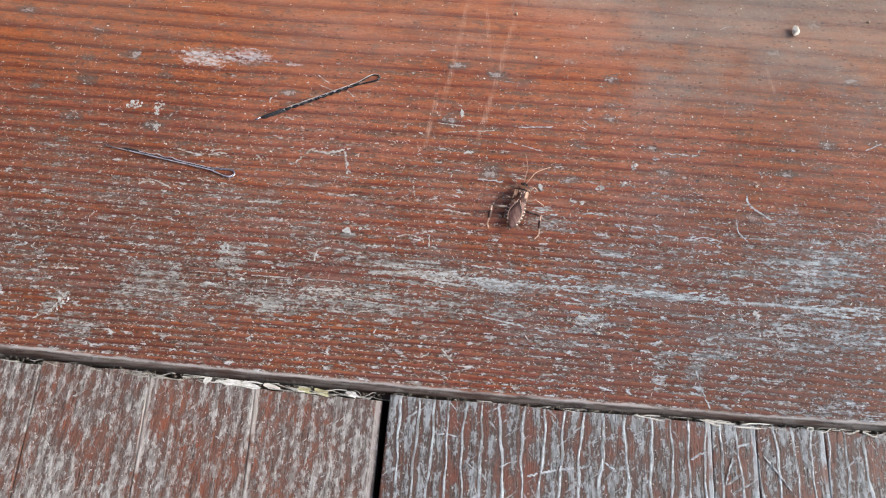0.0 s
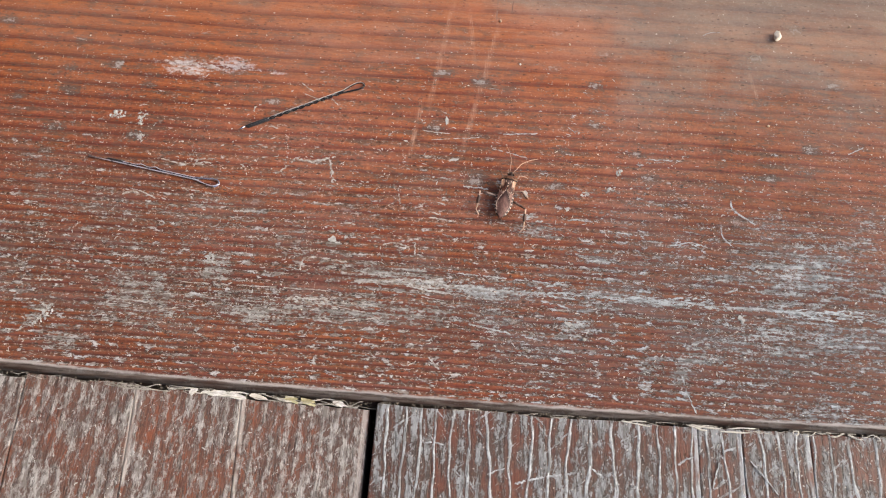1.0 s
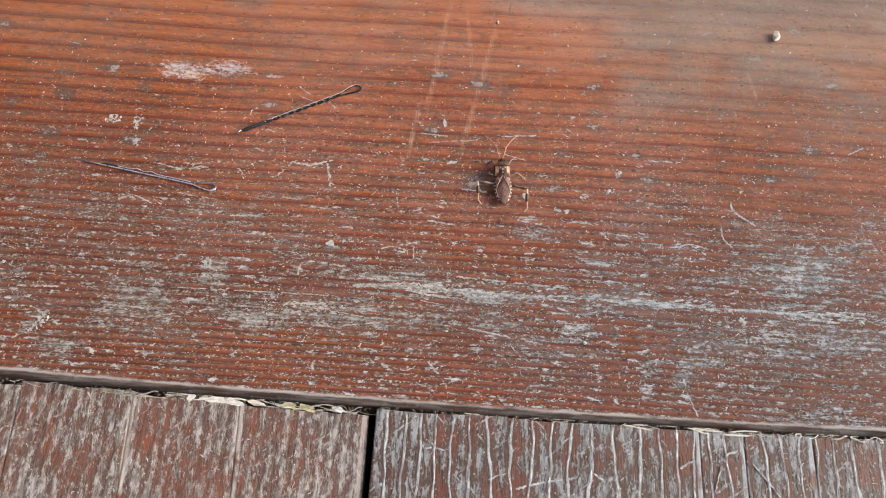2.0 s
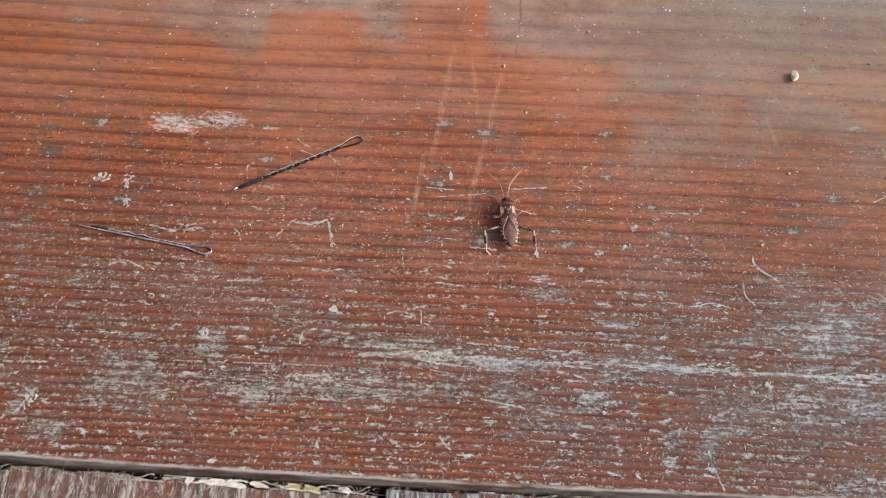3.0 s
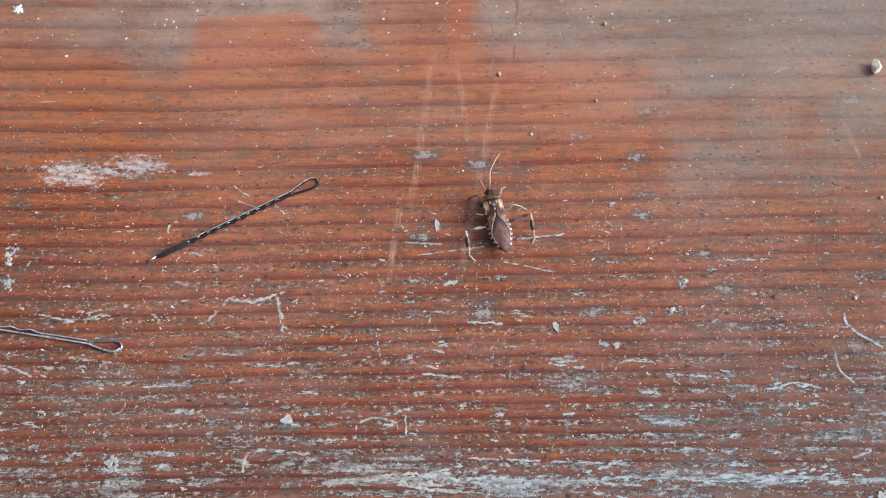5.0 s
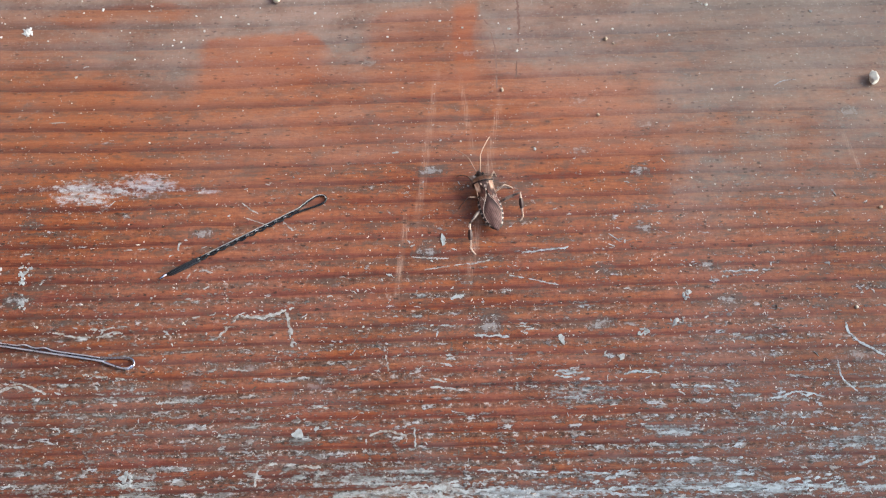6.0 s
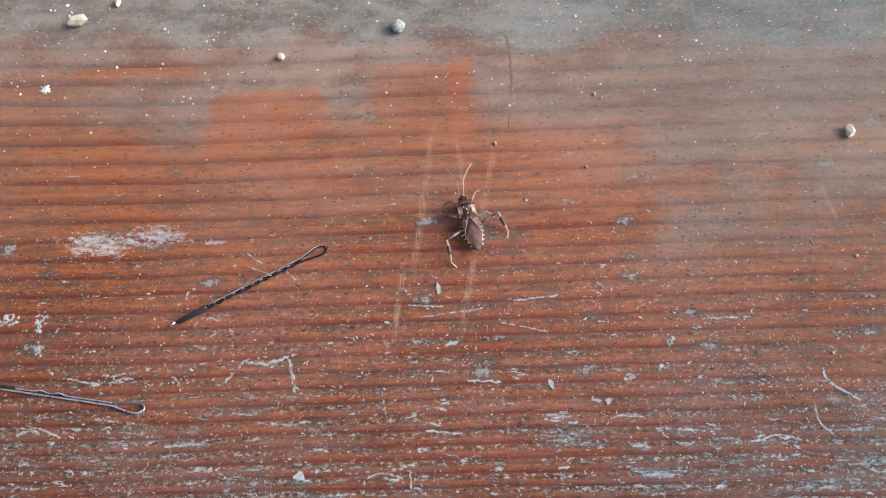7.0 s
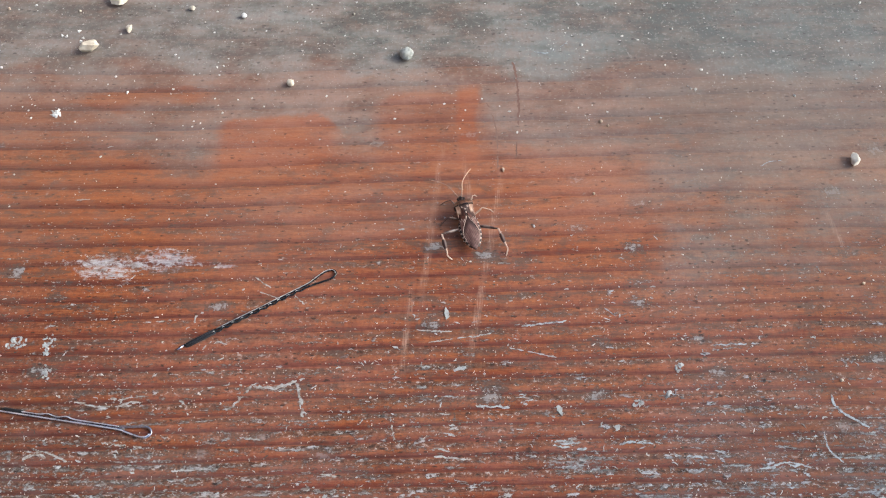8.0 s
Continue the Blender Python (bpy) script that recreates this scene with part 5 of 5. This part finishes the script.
FEMUR_HIND, TIBIA_HIND = 0.0078, 0.0072
HIPS = {"front": (0.0014, 0.0058, 0.0024), "middle": (0.0017, 0.0026, 0.0022), "hind": (0.0019, -0.0004, 0.0022)}
LENGTHS = {"front": (0.0045, 0.0048), "middle": (0.0048, 0.0052), "hind": (FEMUR_HIND, TIBIA_HIND)}


BACK = [(-0.0090, 0.0003, 0.0030), (-0.0080, 0.0014, 0.0033), (-0.0062, 0.0024, 0.0037), (-0.0040, 0.0030, 0.0040), (-0.0015, 0.0031, 0.0043), (0.0010, 0.0028, 0.0046), (0.0035, 0.0025, 0.0049), (0.0054, 0.0026, 0.0053), (0.0064, 0.0030, 0.0056), (0.0072, 0.0030, 0.0055), (0.0081, 0.0021, 0.0047), (0.0089, 0.0012, 0.0037)]


def back_at(y):
    """Half width and ridge height of the bug's back at y."""
    for (y0, w0, z0), (y1, w1, z1) in zip(BACK, BACK[1:]):
        if y <= y1:
            f = min(max((y - y0) / (y1 - y0), 0), 1)
            return w0 + (w1 - w0) * f, z0 + (z1 - z0) * f
    return BACK[-1][1:]


def shell(bm, rows, lift=0.0, thick=0.0003, across=8):
    """A curved plate on the back; rows of (y, x from, x to)."""
    grid, under = [], []
    for y, xa, xb in rows:
        half, ridge = back_at(y)
        line = [xa + (xb - xa) * k / across for k in range(across + 1)]
        grid.append([bm.verts.new((px, y, ridge + lift - 0.30 * half * min(1.3, (px / half) ** 2))) for px in line])
        under.append([bm.verts.new((v.co.x, y, v.co.z - thick)) for v in grid[-1]])
    for i in range(len(rows) - 1):
        for k in range(across):
            bm.faces.new((grid[i][k], grid[i][k + 1], grid[i + 1][k + 1], grid[i + 1][k]))
            bm.faces.new((under[i][k], under[i + 1][k], under[i + 1][k + 1], under[i][k + 1]))
        for k in (0, across):
            bm.faces.new((grid[i][k], grid[i + 1][k], under[i + 1][k], under[i][k]))
    for i in (0, -1):
        for k in range(across):
            bm.faces.new((grid[i][k], under[i][k], under[i][k + 1], grid[i][k + 1]))


def on_back(px, y, lift):
    half, ridge = back_at(y)
    return (px, y, ridge + lift - 0.30 * half * min(1.3, (px / half) ** 2))


def build_bug():
    bug = tagged(new("leaf_footed_bug"), "brown leaf-footed bug with banded margins walking on the board", "insect")
    bm = bmesh.new()
    loft(bm, [(-0.0090, 0.0003, 0.0024, 0.0029), (-0.0079, 0.0013, 0.0020, 0.0031), (-0.0062, 0.0024, 0.0017, 0.0034), (-0.0040, 0.0030, 0.0015, 0.0035), (-0.0015, 0.0030, 0.0014, 0.0035), (0.0010, 0.0026, 0.0014, 0.0035), (0.0035, 0.0023, 0.0013, 0.0035), (0.0060, 0.0021, 0.0014, 0.0035)], 20)
    part("abdomen", bm, M_BELLY, bug, "dark brown abdomen", True)
    # the flat margin of the abdomen shows past the wings in black and cream bands
    def rim_at(y):
        out = 0.00335 * math.sin(math.pi * min(max((y + 0.0092) / 0.0150, 0.0), 1.0)) ** 0.55
        return max(out, 0.0004)

    for s in (-1, 1):
        y = 0.0012
        for k in range(13):
            cream = k % 2 == 1
            y2 = y - (0.00050 if cream else 0.00095)
            bm = bmesh.new()
            across = [(0.80, 0.0033), (0.95, 0.00315), (1.0, 0.0029), (1.0, 0.0027), (0.80, 0.0027)]
            ends = [[bm.verts.new((s * rim_at(v) * f, v, h)) for f, h in across] for v in (y, (y + y2) / 2, y2)]
            for e, g in zip(ends, ends[1:]):
                for i in range(5):
                    bm.faces.new((e[i], e[(i + 1) % 5], g[(i + 1) % 5], g[i]))
            bm.faces.new(ends[0]), bm.faces.new(ends[-1])
            part("margin_band", bm, M_BAND_CREAM if cream else M_BAND_DARK, bug, "cream margin band" if cream else "black margin band")
            y = y2
    bm = bmesh.new()
    shell(bm, [(y, -back_at(y)[0], back_at(y)[0]) for y in (0.0058, 0.0061, 0.0064, 0.0068, 0.0072, 0.0076, 0.0081, 0.0085, 0.0088)], 0.0001, 0.0022, 12)
    part("pronotum", bm, M_PRONOTUM, bug, "dark brown shield behind the head", True)
    bm = bmesh.new()
    sweep(bm, [on_back(0.0029 * k / 6, 0.0061, 0.00018) for k in range(-6, 7)], 0.00016, 6)
    part("pronotum_edge", bm, M_EYE, bug, "black hind rim of the shield", True)
    for s in (-1, 1):
        bm = bmesh.new()
        sweep(bm, [on_back(s * back_at(y)[0] * 0.98, y, 0.0001) for y in (0.0058, 0.0061, 0.0065, 0.0069, 0.0074, 0.0082)], [0.00010, 0.00018, 0.00019, 0.00014, 0.00012, 0.00008], 6)
        part("pronotum_edge", bm, M_EDGE_SHADED_LEG, bug, "brown raised shoulder edge", True)
    bm = bmesh.new()
    loft(bm, [(0.0086, 0.0008, 0.0021, 0.0037), (0.0094, 0.0010, 0.0020, 0.0038), (0.0101, 0.0008, 0.0019, 0.0035), (0.0109, 0.0004, 0.0020, 0.0030)], 12)
    head = part("head", bm, M_PRONOTUM, bug, "dark brown head", True)
    for s in (-1, 1):
        bm = bmesh.new()
        bmesh.ops.create_icosphere(bm, subdivisions=2, radius=0.00042, matrix=Matrix.Translation((s * 0.00095, 0.0096, 0.0032)))
        part("eye", bm, M_EYE, head, smooth=True)
    # scutellum: a dark triangle with cream spots
    bm = bmesh.new()
    shell(bm, [(0.0028, -0.00012, 0.00012), (0.0042, -0.0007, 0.0007), (0.0058, -0.0017, 0.0017)], 0.00030, 0.0006, 6)
    part("scutellum", bm, M_HIND, bug, "dark triangular plate", True)
    for px, py in ((-0.0009, 0.0052), (0.0009, 0.0052), (0, 0.0033), (0, 0.0044)):
        bm = bmesh.new()
        bmesh.ops.create_icosphere(bm, subdivisions=2, radius=0.00026, matrix=Matrix.Translation(on_back(px, py, 0.00032)) @ Matrix.Diagonal((0.9, 1.5, 0.5, 1)))
        part("spot", bm, M_PALE, bug, "cream spot", True)
    # veined membrane, then the leathery forewings over its front
    bm = bmesh.new()
    shell(bm, [(-0.0092, -0.0002, 0.0002), (-0.0082, -0.0009, 0.0009), (-0.0068, -0.0018, 0.0018), (-0.0048, -0.0025, 0.0025), (-0.0024, -0.0027, 0.0027), (-0.0006, -0.0017, 0.0017), (0.0006, -0.0009, 0.0009), (0.0017, -0.0002, 0.0002)], 0.00014, 0.0004, 12)
    part("wing_membrane", bm, M_MEMBRANE, bug, "veined brown wing membrane folded over the back", True)
    for s in (-1, 1):
        bm = bmesh.new()
        inner = [(0.0059, 0.0016), (0.0042, 0.0007), (0.0028, 0.0001), (0.0017, 0.0001), (0.0006, 0.0008), (-0.0006, 0.0016), (-0.0022, 0.0024), (-0.0040, 0.0026), (-0.0054, 0.0023)]
        shell(bm, [(y, s * a, s * max(a + 0.0001, back_at(y)[0] * (0.97 if y > 0 else 0.90))) for y, a in inner], 0.00020, 0.0005, 6)
        wing = part("forewing", bm, M_CORIUM, bug, "tan and brown leathery forewing", True)
        bm = bmesh.new()
        sweep(bm, [on_back(s * px, py, 0.00024) for px, py in ((0.0027, 0.0016), (0.0023, 0.0006), (0.0019, 0.0016), (0.0014, 0.0003), (0.0011, 0.0012))], 0.00011, 6)
        part("vein", bm, M_PALE, wing, "cream zigzag vein", True)
        bm = bmesh.new()
        sweep(bm, smooth_line([on_back(s * px, py, 0.00024) for px, py in ((0.0003, 0.0020), (0.0008, 0.0006), (0.0016, -0.0007), (0.0023, -0.0024), (0.0025, -0.0040), (0.0019, -0.0064))], 4), 0.00009, 6)
        part("vein", bm, M_PALE, wing, "cream vein along the wing", True)
        bm = bmesh.new()
        sweep(bm, smooth_line([on_back(s * px, py, 0.0002) for px, py in ((0.0026, 0.0057), (0.0025, 0.0038), (0.0026, 0.0022))], 4), 0.00016, 6)
        part("vein", bm, M_TAN, wing, "tan wing margin", True)
    # legs: one femur with its tibia each, +y along the limb
    moving = {}
    for kind in ("front", "middle", "hind"):
        for s in (-1, 1):
            fl, tl = LENGTHS[kind]
            hind = kind == "hind"
            bm = bmesh.new()
            k = 0.92 if hind else 0.52
            sweep(bm, [(0, 0, 0), (0, fl * 0.15, 0), (0, fl * 0.5, 0.0001), (0, fl * 0.85, 0), (0, fl, 0)], [0.00030 * k, 0.00046 * k, 0.00056 * k, 0.00042 * k, 0.00026 * k], 8)
            # slender legs take a lit tone on +x and a shaded one on -x
            femur = part("femur", bm, M_FEMUR if hind else M_LEG_LIT if s > 0 else M_EDGE_SHADED_LEG, bug, "thick dark hind femur" if hind else "slender femur in its side's lit or shaded tone", True)
            bm = bmesh.new()
            if hind:
                sweep(bm, [(0, 0, 0), (0, tl * 0.5, 0), (0, tl * 0.84, 0)], [0.00030, 0.00026, 0.00028], 8, 1.0, 0)
                sweep(bm, smooth_line([(0, tl * 0.84, 0), (-s * 0.0001, tl * 0.95, -0.0002), (s * 0.0006, tl * 1.10, -0.0004), (s * 0.0013, tl * 1.22, -0.0005)], 3), 0.00021, 6, 1.0, 0)
                # leaf-like widening
                leaf = [(0.0, 0.12), (0.30, 0.22), (0.55, 0.36), (0.55, 0.52), (0.34, 0.66), (0.0, 0.78)]
                pts = leaf + [(-a * 0.9, b) for a, b in leaf[-2:0:-1]]
                a_ = [bm.verts.new((u * 0.0013, v * tl, 0.00012)) for u, v in pts]
                b_ = [bm.verts.new((u * 0.0013, v * tl, -0.00012)) for u, v in pts]
                for f in [bm.faces.new(a_), bm.faces.new(b_)] + [bm.faces.new((a_[i], a_[(i + 1) % len(pts)], b_[(i + 1) % len(pts)], b_[i])) for i in range(len(pts))]:
                    f.material_index = 1
                tibia = part("tibia", bm, (M_LEAF, M_LEAF), femur, "pale hind tibia with dark leaf-like widening", True)
            else:
                sweep(bm, smooth_line([(0, 0, 0), (0, tl * 0.6, 0.0001), (0, tl, 0), (s * 0.0004, tl * 1.2, -0.0001), (s * 0.0009, tl * 1.38, -0.0001)], 3), 0.00015, 6)
                tibia = part("tibia", bm, M_LEG_LIT if s > 0 else M_EDGE_SHADED_LEG, femur, "slender tibia in the lit tone" if s > 0 else "slender tibia in the shaded tone", True)
            moving[kind, s] = (femur, tibia)
    for s in (-1, 1):
        bm = bmesh.new()
        pts = smooth_line([(0, 0, 0), (s * 0.0002, 0.0025, 0.0006), (s * 0.0003, 0.0050, 0.0007), (s * 0.0016, 0.0080, 0.0004), (s * 0.0031, 0.0106, -0.0004)], 4)
        sweep(bm, pts, [0.00017 - 0.00006 * i / len(pts) for i in range(len(pts))], 6)
        moving["antenna", s] = part("antenna", bm, M_ANTENNA if s > 0 else M_ANTENNA_DARK, bug, "long thin tan antenna", True)
    return bug, moving


def leaf_material():
    s = Shade("dark_leaf_shin_with_pale_ends")
    n = s.noise(s.x * 1200.0, s.y * 800.0, 0.0, 3.0)
    mid = (s.y + (n - 0.5) * 0.0006 - 0.0032).abs().step(0.0017, 0.0013)
    return s.done(s.mix(mid, (0.54, 0.38, 0.29), (0.060, 0.026, 0.020)), 0.45, n, 0.0001, 0.5)


M_LEAF = leaf_material()
# leg cuticle as lit and as shaded; the shaded brown also edges the shoulders
M_LEG_LIT = plain("lit_leg_cuticle", (0.30, 0.195, 0.14), (0.54, 0.39, 0.30), 600.0, 0.45, 0.00008)
M_EDGE_SHADED_LEG = plain("brown_edge_shaded_leg_cuticle", (0.055, 0.026, 0.017), (0.16, 0.085, 0.055), 600.0, 0.45, 0.00008)
antenna = Shade("antenna_brown_to_tan")
M_ANTENNA = antenna.done(antenna.mix((antenna.y + (antenna.noise(antenna.x * 900.0, antenna.y * 500.0) - 0.5) * 0.004).step(0.0012, 0.0040), (0.40, 0.28, 0.21), (0.58, 0.39, 0.27)), 0.55)
M_ANTENNA_DARK = plain("dull_red_brown_antenna", (0.20, 0.105, 0.070), (0.42, 0.255, 0.180), 400.0, 0.55)
bug, BUG_PARTS = build_bug()

# seconds, place on the board and heading of the bug
BUG_ROWS = [
    (0.0, 0.0576, -0.0540, -13.0), (0.5, 0.0579, -0.0521, -9.8), (1.0, 0.0582, -0.0467, -10.4), (1.3, 0.0581, -0.0444, -6.5), (1.7, 0.0577, -0.0418, 0.5), (2.0, 0.0575, -0.0398, 4.5), (2.3, 0.0572, -0.0377, 7.6), (2.5, 0.0570, -0.0361, 8.2), (3.0, 0.0558, -0.0332, 7.2), (3.5, 0.0552, -0.0300, 10.2),
    (4.0, 0.0545, -0.0257, 13.8), (4.5, 0.0528, -0.0196, 13.2), (5.0, 0.0512, -0.0138, 13.6), (5.5, 0.0494, -0.0080, 14.4), (6.0, 0.0477, -0.0030, 14.7), (6.5, 0.0465, 0.0003, 14.2), (7.0, 0.0446, 0.0066, 14.1), (7.5, 0.0436, 0.0122, 14.8), (8.0, 0.0416, 0.0159, 13.8),
]
# seconds, then knee and shin end (x, y in millimetres of the bug) of the left and the right hind leg
HIND_ROWS = [
    (0.0, -9.0, -3.2, -8.6, -9.4, 8.0, -1.7, 10.4, -8.4), (0.5, -8.4, -3.6, -8.5, -9.6, 8.7, 0.3, 8.2, -6.0), (1.0, -9.3, -0.8, -9.2, -7.6, 7.9, -3.8, 9.4, -11.4), (1.3, -8.6, -3.4, -8.8, -9.8, 9.0, 0.4, 8.6, -5.8),
    (1.6, -8.6, -5.4, -9.0, -11.8, 9.0, -2.4, 8.6, -8.8), (1.9, -8.6, -0.4, -9.0, -7.0, 8.6, -4.4, 8.7, -10.9), (2.2, -8.6, 0.0, -9.1, -6.8, 9.2, -0.8, 8.2, -6.6),
    (2.5, -8.6, -0.8, -9.7, -7.3, 9.1, -2.6, 7.0, -8.2), (3.0, -8.7, -2.9, -8.7, -9.6, 8.6, -4.3, 8.8, -10.5), (3.5, -8.0, -4.9, -9.6, -12.2, 9.7, 2.9, 8.9, -3.6), (4.0, -8.8, 2.4, -9.2, -4.2, 9.6, -0.5, 8.0, -6.6),
    (4.5, -8.4, -3.3, -9.2, -10.8, 9.4, -2.7, 11.0, -9.2), (4.8, -8.6, -5.6, -9.5, -12.2, 8.8, -4.4, 9.6, -10.9), (5.1, -8.6, 0.4, -9.2, -6.4, 9.2, 1.2, 8.4, -5.0), (5.4, -8.7, -2.4, -9.4, -9.2, 9.1, -2.0, 8.6, -8.2), (5.7, -8.7, -4.6, -9.6, -11.4, 9.1, 1.6, 7.6, -4.6),
    (6.0, -7.7, -6.0, -8.8, -12.5, 9.9, 0.3, 8.6, -5.8), (6.25, -8.8, 0.2, -9.4, -6.0, 9.4, -1.2, 8.6, -7.4), (6.5, -9.3, 1.0, -9.3, -5.0, 9.2, -2.5, 8.8, -9.0), (6.75, -8.8, -1.4, -9.0, -8.2, 9.2, -0.4, 9.8, -7.0), (7.0, -8.2, -3.7, -8.7, -10.7, 9.8, 1.8, 10.9, -4.6), (7.25, -8.5, -2.0, -9.3, -9.0, 9.5, 0.2, 9.6, -6.4), (7.5, -8.7, -0.2, -9.8, -7.1, 9.3, -1.7, 8.5, -8.4), (8.0, -8.7, -2.1, -8.7, -8.6, 8.5, -4.6, 10.0, -11.4),
]
# seconds, left and right azimuth of the antennae in degrees to the left of ahead, left and right lift
ANTENNA_ROWS = [(0.0, -4, -24, 16, 16), (0.5, 0, -28, 18, 16), (1.0, 4, -32, 14, 16), (1.7, 12, -22, 8, 16), (2.5, 10, -14, 6, 16), (3.0, 8, -16, 6, 16), (3.5, 16, -16, 6, 16), (4.0, 8, -24, 5, 14), (4.5, 6, -10, 6, 16), (5.2, 14, -14, 6, 16), (6.0, 10, -14, 5, 16), (6.5, 2, -18, 5, 16), (7.0, -6, -12, 8, 14), (7.5, 6, -16, 12, 8), (8.0, 28, -14, 10, 2)]


def leg_rows(kind, s):
    """Poses of femur and tibia from where knee and shin end are."""
    hip = Vector((s * HIPS[kind][0], HIPS[kind][1], HIPS[kind][2]))
    fl, tl = LENGTHS[kind]
    upper, lower = [], []

    def add(t, knee, ankle):
        a = aim(hip, knee)
        tip = a @ Vector((0, fl, 0))
        upper.append((t, a)), lower.append((t, a.inverted() @ aim(tip, ankle)))

    if kind == "hind":
        for t, *v in HIND_ROWS:
            kx, ky, ax, ay = v[0:4] if s < 0 else v[4:8]
            add(t, (kx / 1000, ky / 1000, 0.0044), (ax / 1000, ay / 1000, 0.0008))
        return upper, lower
    # the slender legs step in turn, feet drawn back while they carry
    start = {("front", -1): 0.0, ("middle", 1): 0.1, ("front", 1): 0.5, ("middle", -1): 0.6}[kind, s]
    reach = (0.0054, 0.0112) if kind == "front" else (0.0084, 0.0036)
    for i in range(41):
        t = i * 0.2
        u = (t / 0.74 + start) % 1.0
        swing = 1 - 2 * u / 0.68 if u < 0.68 else -1 + 2 * (u - 0.68) / 0.32
        lift = 0.0 if u < 0.68 else 0.0009 * math.sin(math.pi * (u - 0.68) / 0.32)
        fx, fy = reach[0] + 0.0004 * swing, reach[1] + 0.0020 * swing
        add(t, (s * (hip.x * s * 0.45 + fx * 0.55), hip.y * 0.45 + fy * 0.55, 0.0046 + lift), (s * fx, fy, 0.0003 + lift))
    return upper, lower


def motions():
    walk(bug, [(t, pose(px, py, 0, 0, 0, turn)) for t, px, py, turn in BUG_ROWS])
    for kind in ("front", "middle", "hind"):
        for s in (-1, 1):
            upper, lower = leg_rows(kind, s)
            walk(BUG_PARTS[kind, s][0], upper)
            walk(BUG_PARTS[kind, s][1], lower)
    for s in (-1, 1):
        walk(BUG_PARTS["antenna", s], [(t, pose(s * 0.0005, 0.0105, 0.0029, c if s < 0 else d, 0, a if s < 0 else b)) for t, a, b, c, d in ANTENNA_ROWS])


motions()
